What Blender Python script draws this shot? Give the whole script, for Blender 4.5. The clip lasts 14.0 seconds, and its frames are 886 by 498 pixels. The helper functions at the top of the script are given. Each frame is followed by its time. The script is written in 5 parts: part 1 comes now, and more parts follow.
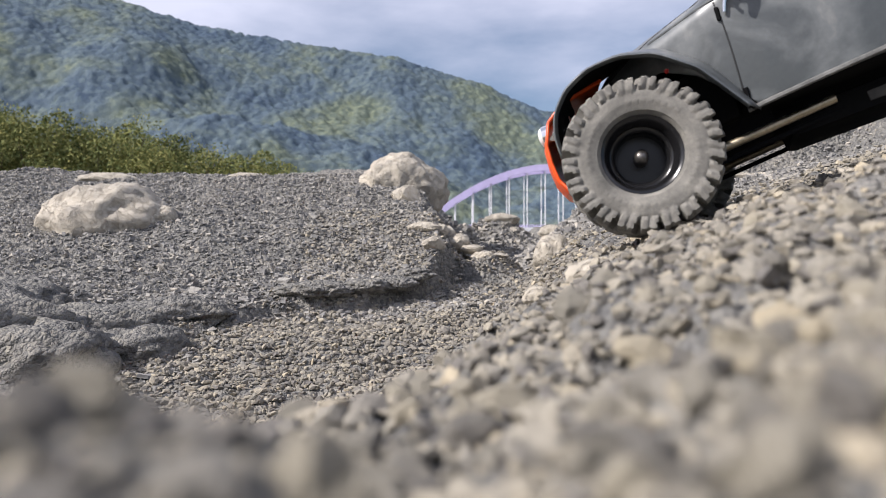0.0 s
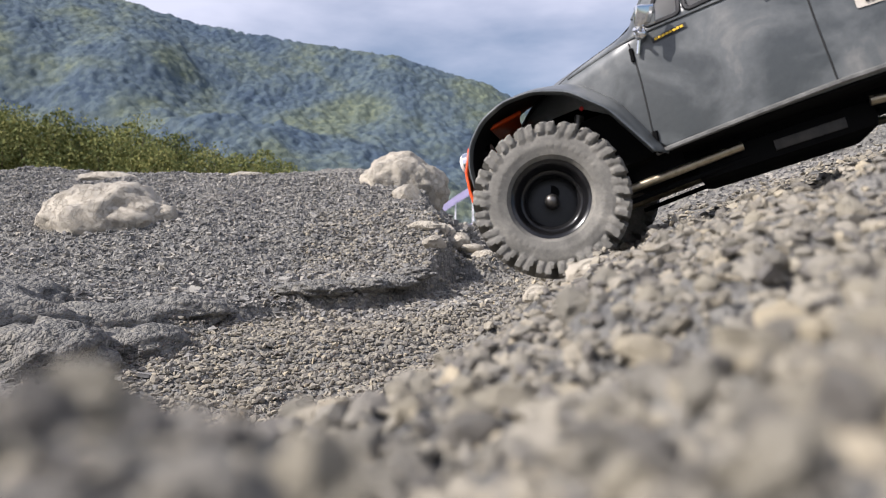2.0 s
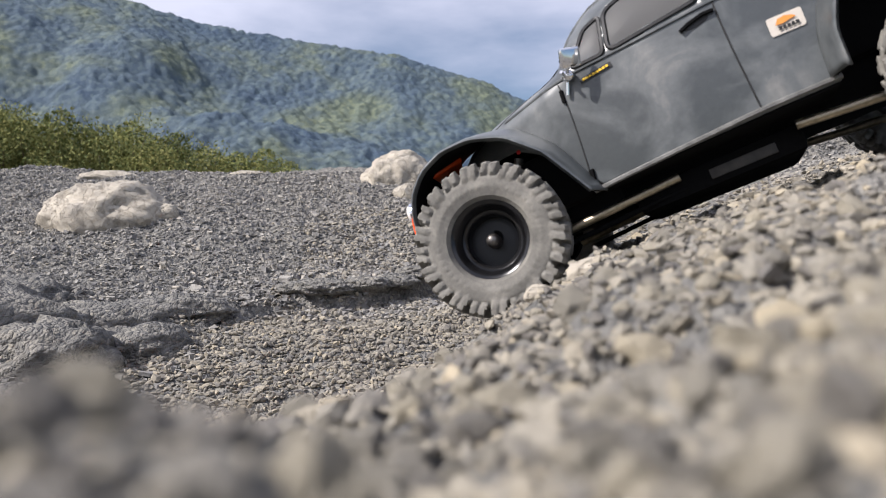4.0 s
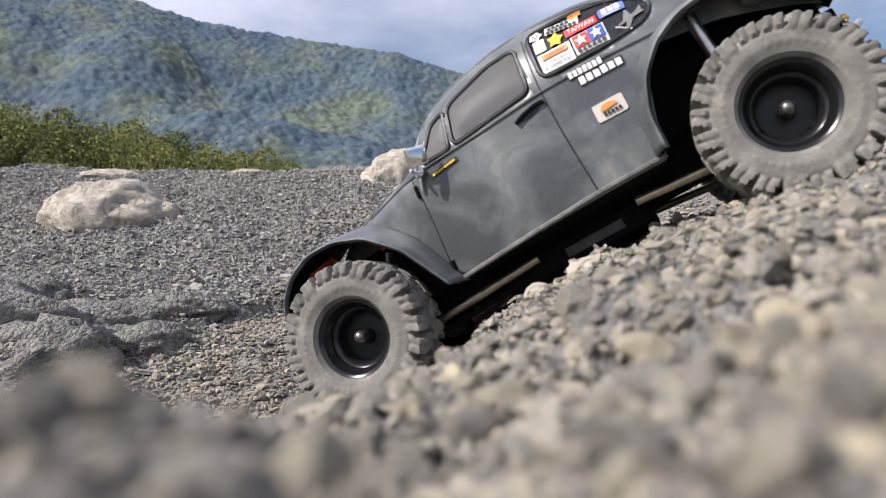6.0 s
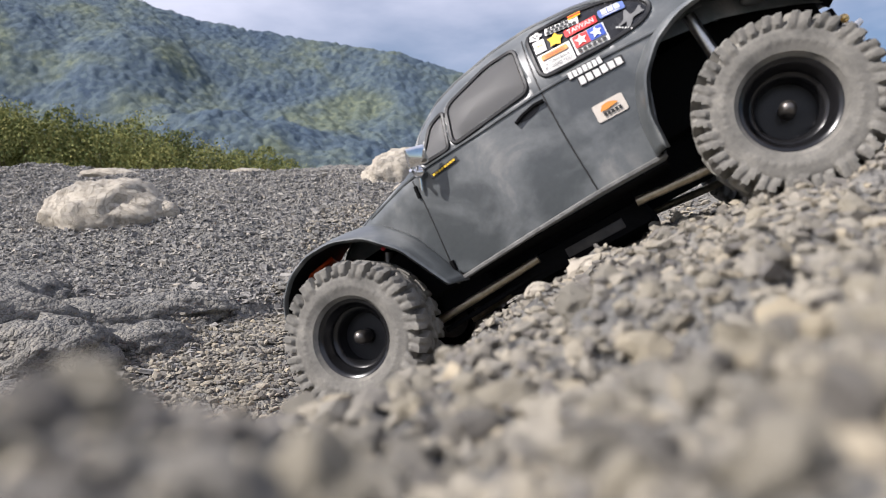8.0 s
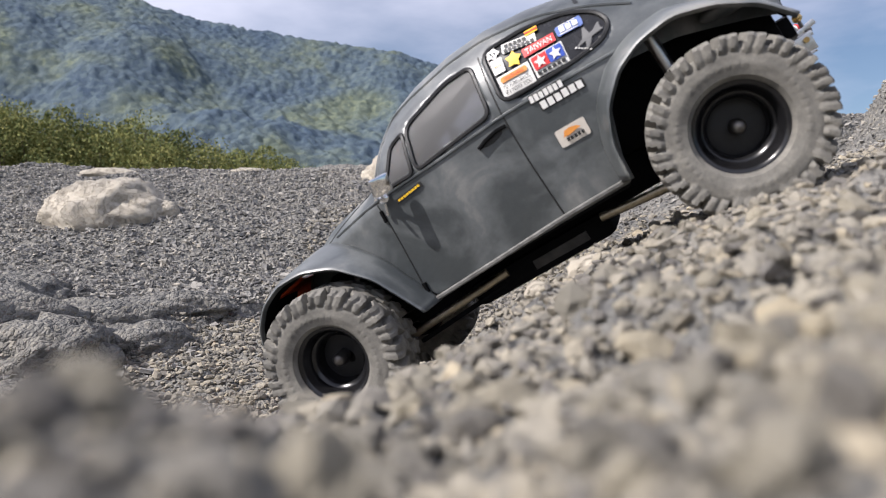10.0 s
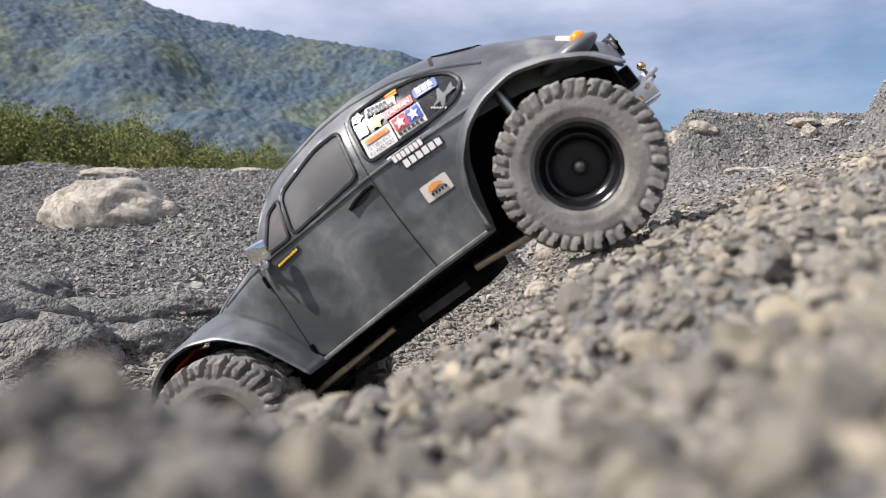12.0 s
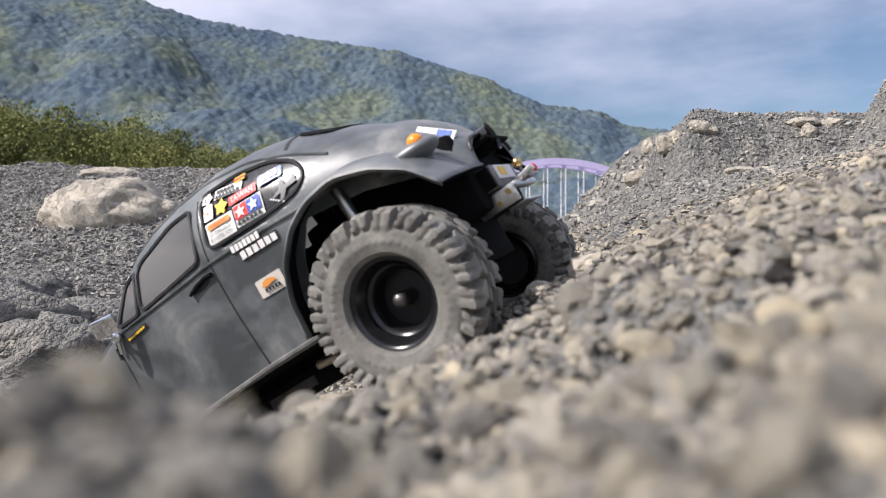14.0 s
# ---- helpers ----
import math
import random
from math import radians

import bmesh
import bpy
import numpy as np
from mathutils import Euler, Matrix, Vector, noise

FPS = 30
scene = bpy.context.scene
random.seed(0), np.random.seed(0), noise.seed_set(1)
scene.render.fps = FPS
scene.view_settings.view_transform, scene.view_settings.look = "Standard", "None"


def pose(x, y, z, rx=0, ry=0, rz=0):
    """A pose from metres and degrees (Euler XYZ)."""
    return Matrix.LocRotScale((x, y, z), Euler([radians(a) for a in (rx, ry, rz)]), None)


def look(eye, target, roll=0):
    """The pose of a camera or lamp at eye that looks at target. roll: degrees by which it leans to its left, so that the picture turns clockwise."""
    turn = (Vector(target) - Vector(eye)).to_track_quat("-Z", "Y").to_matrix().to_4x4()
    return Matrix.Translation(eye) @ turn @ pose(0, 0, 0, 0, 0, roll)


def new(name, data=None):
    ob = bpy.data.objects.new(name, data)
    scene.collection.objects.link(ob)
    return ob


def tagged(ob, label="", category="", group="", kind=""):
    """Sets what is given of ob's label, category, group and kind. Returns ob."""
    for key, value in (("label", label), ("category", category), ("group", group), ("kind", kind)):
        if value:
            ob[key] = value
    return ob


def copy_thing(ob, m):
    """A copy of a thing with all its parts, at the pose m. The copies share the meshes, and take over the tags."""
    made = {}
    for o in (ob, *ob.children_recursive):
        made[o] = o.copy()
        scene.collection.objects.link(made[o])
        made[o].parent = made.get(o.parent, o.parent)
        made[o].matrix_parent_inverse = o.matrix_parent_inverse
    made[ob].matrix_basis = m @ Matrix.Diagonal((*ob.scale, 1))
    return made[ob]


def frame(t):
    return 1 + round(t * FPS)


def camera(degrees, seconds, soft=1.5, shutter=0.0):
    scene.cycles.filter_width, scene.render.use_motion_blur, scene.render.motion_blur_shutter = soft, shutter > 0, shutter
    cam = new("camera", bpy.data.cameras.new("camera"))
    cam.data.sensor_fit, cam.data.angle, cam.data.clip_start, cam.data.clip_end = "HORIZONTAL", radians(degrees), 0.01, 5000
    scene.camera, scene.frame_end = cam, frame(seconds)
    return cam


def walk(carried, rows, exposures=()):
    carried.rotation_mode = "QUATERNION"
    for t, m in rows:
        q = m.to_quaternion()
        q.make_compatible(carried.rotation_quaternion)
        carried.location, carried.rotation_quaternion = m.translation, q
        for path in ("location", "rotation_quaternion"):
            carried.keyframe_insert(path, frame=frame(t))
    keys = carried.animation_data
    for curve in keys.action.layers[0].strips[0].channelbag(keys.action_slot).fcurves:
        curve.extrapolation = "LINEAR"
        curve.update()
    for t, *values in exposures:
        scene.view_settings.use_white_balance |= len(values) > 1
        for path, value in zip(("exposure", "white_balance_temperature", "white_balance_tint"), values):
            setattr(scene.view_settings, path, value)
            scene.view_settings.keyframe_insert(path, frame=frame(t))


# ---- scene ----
cam = camera(65, 14.0, soft=0.45)
cam.data.dof.use_dof = True
cam.data.dof.focus_distance = 0.82
cam.data.dof.aperture_fstop = 13.0


def drift(t, right, up):
    """The camera lies on the gravel and settles by a fraction of a degree."""
    return (t, look((0, 0, 0), (-right, 1, up)))


walk(cam, [drift(0.0, 0, 0), drift(1.5, 0.0003, -0.0012), drift(3.0, 0.0014, -0.002), drift(5.5, 0.0024, -0.0049),
           drift(8.0, 0.0028, -0.0065), drift(11.0, 0.003, -0.0073), drift(14.0, 0.0033, -0.0081)],
     exposures=[(0.0, 0.40, 6200, 15), (14.0, 0.40, 6200, 15)])

# ---- light ----
SUN_FROM = Vector((-0.72, -0.27, 0.64)).normalized()
world = bpy.data.worlds.new("sky")
scene.world = world
world.use_nodes = True
wn, wl = world.node_tree.nodes, world.node_tree.links
wn.clear()
w_out, w_bg, w_sky = wn.new("ShaderNodeOutputWorld"), wn.new("ShaderNodeBackground"), wn.new("ShaderNodeTexSky")
w_sky.sky_type, w_sky.sun_disc = "NISHITA", False
w_sky.sun_elevation = math.asin(SUN_FROM.z)
w_sky.sun_rotation = math.atan2(SUN_FROM.x, SUN_FROM.y)
w_sky.air_density, w_sky.dust_density, w_sky.ozone_density = 1.0, 1.2, 1.5
w_map, w_tc = wn.new("ShaderNodeMapping"), wn.new("ShaderNodeTexCoord")
w_map.inputs["Scale"].default_value = (1.6, 1.6, 5.0)
w_map.inputs["Location"].default_value = (0.35, 0.2, 0.1)
w_noise, w_ramp, w_mix = wn.new("ShaderNodeTexNoise"), wn.new("ShaderNodeValToRGB"), wn.new("ShaderNodeMix")
w_noise.inputs["Scale"].default_value, w_noise.inputs["Detail"].default_value = 1.7, 7
w_noise.inputs["Roughness"].default_value = 0.52
for stop, shade in ((0.265, 0.0), (0.44, 0.95), (0.60, 0.95), (0.85, 0.2)):
    mark = w_ramp.color_ramp.elements.new(stop)
    mark.color = (shade, shade, shade, 1)
w_ramp.color_ramp.elements[-1].color = (0.2, 0.2, 0.2, 1)
w_mix.data_type = "RGBA"
w_mix.inputs["B"].default_value = (7.8, 8.0, 9.2, 1)
wl.new(w_tc.outputs["Generated"], w_map.inputs["Vector"])
wl.new(w_map.outputs["Vector"], w_noise.inputs["Vector"])
w_sep, w_add = wn.new("ShaderNodeSeparateXYZ"), wn.new("ShaderNodeMath")
w_add.operation = "MULTIPLY_ADD"
w_add.inputs[1].default_value = 0.66
wl.new(w_tc.outputs["Generated"], w_sep.inputs["Vector"])
wl.new(w_sep.outputs["Z"], w_add.inputs[0])
w_soft = wn.new("ShaderNodeMath")
w_soft.operation = "MULTIPLY"
w_soft.inputs[1].default_value = 0.36
wl.new(w_noise.outputs["Fac"], w_soft.inputs[0])
wl.new(w_soft.outputs[0], w_add.inputs[2])
w_side = wn.new("ShaderNodeMath")
w_side.operation = "MULTIPLY_ADD"
w_side.inputs[1].default_value = -0.11
wl.new(w_sep.outputs["X"], w_side.inputs[0])
wl.new(w_add.outputs[0], w_side.inputs[2])
wl.new(w_side.outputs[0], w_ramp.inputs["Fac"])
wl.new(w_ramp.outputs["Color"], w_mix.inputs["Factor"])
wl.new(w_sky.outputs["Color"], w_mix.inputs["A"])
wl.new(w_mix.outputs["Result"], w_bg.inputs["Color"])
wl.new(w_bg.outputs["Background"], w_out.inputs["Surface"])
w_bg.inputs["Strength"].default_value = 0.082

sun = new("sun", bpy.data.lights.new("sun", "SUN"))
sun.data.energy, sun.data.angle, sun.data.color = 4.9, radians(0.6), (1.0, 0.94, 0.85)
sun.matrix_world = look((0, 0, 5), Vector((0, 0, 5)) - SUN_FROM)

# ---- materials ----
def material(name, build):
    m = bpy.data.materials.new(name)
    m.use_nodes = True
    nt = m.node_tree
    build(nt, nt.nodes["Principled BSDF"])
    return m


def link(nt, a, b):
    nt.links.new(a, b)


def node(nt, kind, **values):
    n = nt.nodes.new(kind)
    for key, value in values.items():
        n.inputs[key.replace("_", " ")].default_value = value
    return n


def coords(nt, what="Object", scale=(1, 1, 1)):
    tc, mp = nt.nodes.new("ShaderNodeTexCoord"), nt.nodes.new("ShaderNodeMapping")
    mp.inputs["Scale"].default_value = scale
    link(nt, tc.outputs[what], mp.inputs["Vector"])
    return mp.outputs["Vector"]


def ramp(nt, fac, stops):
    r = nt.nodes.new("ShaderNodeValToRGB")
    els = r.color_ramp.elements
    while len(els) < len(stops):
        els.new(0.5)
    for e, (p, c) in zip(els, stops):
        e.position, e.color = p, (*c, 1)
    link(nt, fac, r.inputs["Fac"])
    return r.outputs["Color"]


def mixed(nt, fac, a, b, mode="MIX"):
    m = nt.nodes.new("ShaderNodeMix")
    m.data_type, m.blend_type = "RGBA", mode
    for key, value in (("Factor", fac), ("A", a), ("B", b)):
        if isinstance(value, (int, float)):
            m.inputs[key].default_value = value
        elif isinstance(value, tuple):
            m.inputs[key].default_value = (*value, 1)
        else:
            link(nt, value, m.inputs[key])
    return m.outputs["Result"]


def bumped(nt, bsdf, height, strength, distance):
    b = node(nt, "ShaderNodeBump", Strength=strength, Distance=distance)
    link(nt, height, b.inputs["Height"])
    link(nt, b.outputs["Normal"], bsdf.inputs["Normal"])


def plain(name, colour, rough=0.5, metal=0.0, grain=0.0, scale=200.0, coat=0.0):
    """A paint, plastic or metal with a little uneven grain and gloss."""
    def build(nt, b):
        v = coords(nt)
        n = node(nt, "ShaderNodeTexNoise", Scale=scale, Detail=5, Roughness=0.6)
        link(nt, v, n.inputs["Vector"])
        dark = tuple(c * (1 - grain) for c in colour)
        light = tuple(min(1, c * (1 + grain)) for c in colour)
        link(nt, ramp(nt, n.outputs["Fac"], [(0.3, dark), (0.7, light)]), b.inputs["Base Color"])
        r = ramp(nt, n.outputs["Fac"], [(0.3, (rough * 0.85,) * 3), (0.7, (min(1, rough * 1.2),) * 3)])
        link(nt, r, b.inputs["Roughness"])
        b.inputs["Metallic"].default_value = metal
        b.inputs["Coat Weight"].default_value = coat
    return material(name, build)


def shale(nt, b):
    """Grey crushed mudstone: grains of two sizes, warm dusty patches and cracks."""
    v = coords(nt)
    big = node(nt, "ShaderNodeTexNoise", Scale=3.0, Detail=8, Roughness=0.6)
    fine = node(nt, "ShaderNodeTexVoronoi", Scale=130.0)
    chips = node(nt, "ShaderNodeTexVoronoi", Scale=330.0)
    spots = node(nt, "ShaderNodeTexNoise", Scale=60.0, Detail=6, Roughness=0.65)
    for n in (big, fine, chips, spots):
        link(nt, v, n.inputs["Vector"])
    base = ramp(nt, big.outputs["Fac"], [(0.3, (0.150, 0.149, 0.144)), (0.52, (0.208, 0.202, 0.187)), (0.75, (0.27, 0.256, 0.23))])
    cell = node(nt, "ShaderNodeSeparateColor")
    link(nt, fine.outputs["Color"], cell.inputs["Color"])
    tone = ramp(nt, cell.outputs["Red"], [(0.0, (0.62, 0.63, 0.65)), (0.6, (1, 1, 1)), (1.0, (1.3, 1.27, 1.2))])
    c = mixed(nt, 1.0, base, tone, "MULTIPLY")
    c = mixed(nt, 0.5, c, ramp(nt, spots.outputs["Fac"], [(0.3, (0.6, 0.6, 0.6)), (0.7, (1.3, 1.3, 1.28))]), "MULTIPLY")
    link(nt, c, b.inputs["Base Color"])
    b.inputs["Roughness"].default_value = 0.95
    b.inputs["Specular IOR Level"].default_value = 0.2
    m1 = node(nt, "ShaderNodeMath")
    m1.operation = "MULTIPLY_ADD"
    link(nt, fine.outputs["Distance"], m1.inputs[0])
    m1.inputs[1].default_value = -1.2
    link(nt, spots.outputs["Fac"], m1.inputs[2])
    m2 = node(nt, "ShaderNodeMath")
    m2.operation = "MULTIPLY_ADD"
    link(nt, chips.outputs["Distance"], m2.inputs[0])
    m2.inputs[1].default_value = -0.5
    link(nt, m1.outputs[0], m2.inputs[2])
    bumped(nt, b, m2.outputs[0], 0.9, 0.006)


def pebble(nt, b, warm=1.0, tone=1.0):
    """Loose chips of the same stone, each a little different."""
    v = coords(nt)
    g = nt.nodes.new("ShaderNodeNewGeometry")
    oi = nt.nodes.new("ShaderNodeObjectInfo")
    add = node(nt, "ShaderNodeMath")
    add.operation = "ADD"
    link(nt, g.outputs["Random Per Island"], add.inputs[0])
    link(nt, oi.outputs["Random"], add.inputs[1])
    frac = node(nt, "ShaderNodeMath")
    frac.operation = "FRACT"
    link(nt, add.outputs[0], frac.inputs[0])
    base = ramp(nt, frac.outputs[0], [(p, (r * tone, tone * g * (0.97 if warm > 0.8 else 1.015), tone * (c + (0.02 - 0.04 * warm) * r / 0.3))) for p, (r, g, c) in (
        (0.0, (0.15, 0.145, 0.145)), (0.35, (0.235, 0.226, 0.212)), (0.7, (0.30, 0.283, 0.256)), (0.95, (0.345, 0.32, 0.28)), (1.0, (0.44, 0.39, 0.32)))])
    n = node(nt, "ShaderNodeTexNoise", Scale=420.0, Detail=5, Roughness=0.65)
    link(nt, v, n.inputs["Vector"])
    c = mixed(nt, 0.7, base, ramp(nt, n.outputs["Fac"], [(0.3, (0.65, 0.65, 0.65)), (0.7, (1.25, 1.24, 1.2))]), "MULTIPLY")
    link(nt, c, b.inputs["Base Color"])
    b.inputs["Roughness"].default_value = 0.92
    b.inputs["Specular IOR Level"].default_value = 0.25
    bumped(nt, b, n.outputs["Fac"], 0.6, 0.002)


def limestone(nt, b):
    """Pale weathered boulder with grey stains and fine cracks."""
    v = coords(nt)
    big = node(nt, "ShaderNodeTexNoise", Scale=14.0, Detail=8, Roughness=0.62)
    fine = node(nt, "ShaderNodeTexNoise", Scale=90.0, Detail=8, Roughness=0.65)
    crack = node(nt, "ShaderNodeTexVoronoi", Scale=13.0)
    crack.feature = "DISTANCE_TO_EDGE"
    wob = mixed(nt, 0.45, v, big.outputs["Color"], "ADD")
    for n in (big, fine):
        link(nt, v, n.inputs["Vector"])
    link(nt, wob, crack.inputs["Vector"])
    c = ramp(nt, big.outputs["Fac"], [(0.30, (0.27, 0.252, 0.22)), (0.50, (0.43, 0.39, 0.32)), (0.74, (0.53, 0.48, 0.395))])
    c = mixed(nt, 0.6, c, ramp(nt, fine.outputs["Fac"], [(0.28, (0.72, 0.69, 0.65)), (0.6, (1.08, 1.08, 1.08))]), "MULTIPLY")
    c = mixed(nt, 0.6, c, ramp(nt, crack.outputs["Distance"], [(0.0, (0.74, 0.71, 0.67)), (0.015, (1, 1, 1))]), "MULTIPLY")
    link(nt, c, b.inputs["Base Color"])
    b.inputs["Roughness"].default_value = 0.9
    relief = mixed(nt, 0.5, fine.outputs["Color"], ramp(nt, crack.outputs["Distance"], [(0.0, (0, 0, 0)), (0.10, (1, 1, 1))]))
    bumped(nt, b, relief, 0.7, 0.008)


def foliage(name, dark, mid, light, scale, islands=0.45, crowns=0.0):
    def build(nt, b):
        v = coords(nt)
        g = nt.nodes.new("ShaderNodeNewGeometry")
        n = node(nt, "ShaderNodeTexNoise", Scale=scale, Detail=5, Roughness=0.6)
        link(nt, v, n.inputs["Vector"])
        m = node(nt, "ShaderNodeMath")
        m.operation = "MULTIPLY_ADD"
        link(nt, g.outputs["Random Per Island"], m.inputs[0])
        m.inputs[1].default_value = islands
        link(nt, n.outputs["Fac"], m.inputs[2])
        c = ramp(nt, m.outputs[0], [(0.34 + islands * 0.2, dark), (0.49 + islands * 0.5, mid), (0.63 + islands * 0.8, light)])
        if crowns:
            tree = node(nt, "ShaderNodeTexVoronoi", Scale=crowns, Randomness=1.0)
            fine = node(nt, "ShaderNodeTexNoise", Scale=crowns * 3, Detail=6, Roughness=0.7)
            link(nt, v, tree.inputs["Vector"])
            link(nt, v, fine.inputs["Vector"])
            one = node(nt, "ShaderNodeSeparateColor")
            link(nt, tree.outputs["Color"], one.inputs["Color"])
            c = mixed(nt, 0.85, c, ramp(nt, one.outputs["Red"], [(0.0, (0.72, 0.76, 0.80)), (0.6, (1, 1, 1)), (1.0, (1.35, 1.30, 1.1))]), "MULTIPLY")
            c = mixed(nt, 0.6, c, ramp(nt, fine.outputs["Fac"], [(0.3, (0.7, 0.7, 0.7)), (0.7, (1.3, 1.3, 1.25))]), "MULTIPLY")
            bumped(nt, b, fine.outputs["Fac"], 0.5, 2.0)
        link(nt, c, b.inputs["Base Color"])
        b.inputs["Roughness"].default_value = 0.85
        b.inputs["Specular IOR Level"].default_value = 0.15
    return material(name, build)


def dusty_paint(nt, b):
    """Matt charcoal paint with dust smears and rubbed lighter patches."""
    v = coords(nt)
    big = node(nt, "ShaderNodeTexNoise", Scale=22.0, Detail=6, Roughness=0.55, Distortion=0.6)
    fine = node(nt, "ShaderNodeTexNoise", Scale=260.0, Detail=5, Roughness=0.7)
    for n in (big, fine):
        link(nt, v, n.inputs["Vector"])
    c = ramp(nt, big.outputs["Fac"], [(0.36, (0.050, 0.057, 0.060)), (0.54, (0.112, 0.122, 0.125)), (0.70, (0.25, 0.246, 0.23))])
    c = mixed(nt, 0.5, c, ramp(nt, fine.outputs["Fac"], [(0.3, (0.8, 0.8, 0.8)), (0.7, (1.25, 1.24, 1.22))]), "MULTIPLY")
    link(nt, c, b.inputs["Base Color"])
    r = ramp(nt, big.outputs["Fac"], [(0.38, (0.36,) * 3), (0.75, (0.60,) * 3)])
    link(nt, r, b.inputs["Roughness"])
    b.inputs["Specular IOR Level"].default_value = 0.9
    bumped(nt, b, fine.outputs["Fac"], 0.08, 0.0006)


def dusty_rubber(nt, b):
    """Black rubber, greyed with stone dust, most of it on the raised parts."""
    v = coords(nt)
    big = node(nt, "ShaderNodeTexNoise", Scale=45.0, Detail=6, Roughness=0.6)
    fine = node(nt, "ShaderNodeTexNoise", Scale=400.0, Detail=5, Roughness=0.7)
    for n in (big, fine):
        link(nt, v, n.inputs["Vector"])
    c = ramp(nt, big.outputs["Fac"], [(0.3, (0.105, 0.102, 0.092)), (0.55, (0.195, 0.187, 0.167)), (0.78, (0.31, 0.295, 0.258))])
    c = mixed(nt, 0.6, c, ramp(nt, fine.outputs["Fac"], [(0.3, (0.7, 0.7, 0.7)), (0.7, (1.3, 1.28, 1.24))]), "MULTIPLY")
    link(nt, c, b.inputs["Base Color"])
    b.inputs["Roughness"].default_value = 0.85
    bumped(nt, b, fine.outputs["Fac"], 0.3, 0.0008)


def smoked_glass(nt, b):
    b.inputs["Base Color"].default_value = (0.50, 0.50, 0.50, 1)
    b.inputs["Transmission Weight"].default_value = 0.78
    b.inputs["Roughness"].default_value = 0.36
    b.inputs["IOR"].default_value = 1.12


SHALE = material("shale", shale)
# Paler tan pebble copy: brightness for the nearest stones is put into its colour.
BRIGHTENED_PEBBLE = material("brightened_tan_pebbles", lambda nt, b: pebble(nt, b, 1.35, 1.14))
PEBBLE = material("pebbles", lambda nt, b: pebble(nt, b, 1.25, 1.02))
SLATE = material("slate_chips", lambda nt, b: pebble(nt, b, 0.3, 1.08))
LIMESTONE = material("limestone", limestone)
# Distance haze is put into these leaf colours as blue-grey.
HAZED_WOODS = foliage("hazed_woods", (0.062, 0.092, 0.138), (0.088, 0.120, 0.148), (0.130, 0.156, 0.124), 0.014, 0.0, 0.26)
THICKET = foliage("thicket_leaves", (0.080, 0.108, 0.042), (0.165, 0.182, 0.062), (0.31, 0.285, 0.098), 0.18)
BARK = plain("bark", (0.12, 0.09, 0.06), 0.9, grain=0.4, scale=12)
LILAC = plain("lilac_paint", (0.50, 0.44, 0.68), 0.5, grain=0.08, scale=0.5)
PALE_STEEL = plain("pale_steel", (0.62, 0.62, 0.64), 0.5, grain=0.08, scale=0.5)
PAINT = material("dusty_charcoal_paint", dusty_paint)
RUBBER = material("dusty_rubber", dusty_rubber)
BLACK = plain("black_plastic", (0.006, 0.006, 0.0065), 0.95, grain=0.3, scale=300)
BLACK.node_tree.nodes["Principled BSDF"].inputs["Specular IOR Level"].default_value = 0.1
GLOSS_BLACK = plain("gloss_black", (0.010, 0.010, 0.011), 0.22, grain=0.2, scale=120)
TRIM = plain("rubber_trim", (0.018, 0.018, 0.019), 0.5, grain=0.3, scale=300)
DARK_METAL = plain("dark_metal", (0.16, 0.15, 0.14), 0.4, 0.9, grain=0.3, scale=300)
LINK_METAL = plain("bronze_link", (0.42, 0.36, 0.26), 0.35, 0.9, grain=0.25, scale=300)
SCUFFED = plain("scuffed_plastic", (0.05, 0.046, 0.041), 0.6, grain=0.5, scale=120)
WORN_EDGE = plain("worn_sill", (0.14, 0.138, 0.13), 0.4, grain=0.4, scale=150)
ALU = plain("aluminium", (0.62, 0.61, 0.59), 0.32, 1.0, grain=0.15, scale=400)
CHROME = plain("chrome", (0.85, 0.85, 0.86), 0.08, 1.0, grain=0.03, scale=90)
BRASS = plain("brass", (0.60, 0.42, 0.18), 0.3, 1.0, grain=0.15, scale=300)
ORANGE = plain("orange_paint", (0.80, 0.09, 0.012), 0.35, grain=0.08, scale=200)
AMBER = plain("amber_lens", (0.85, 0.28, 0.02), 0.2, grain=0.05, scale=200)
WHITE = plain("white_vinyl", (0.75, 0.74, 0.71), 0.45, grain=0.06, scale=300)
GLASS = material("smoked_glass", smoked_glass)
SMOKED = plain("smoked_panel", (0.022, 0.022, 0.024), 0.25, grain=0.2, scale=150)
RED = plain("red_vinyl", (0.62, 0.03, 0.03), 0.4, grain=0.05)
BLUE = plain("blue_vinyl", (0.03, 0.08, 0.42), 0.4, grain=0.05)
PALE_BLUE = plain("pale_blue_vinyl", (0.13, 0.19, 0.45), 0.4, grain=0.05)
YELLOW = plain("yellow_vinyl", (0.82, 0.52, 0.02), 0.4, grain=0.05)
BEIGE = plain("beige_vinyl", (0.62, 0.57, 0.50), 0.5, grain=0.06)
GREY = plain("grey_vinyl", (0.17, 0.17, 0.17), 0.5, grain=0.1)
INK = plain("black_print", (0.02, 0.02, 0.02), 0.5, grain=0.1)
PEACH = plain("orange_print", (0.75, 0.30, 0.06), 0.45, grain=0.05)


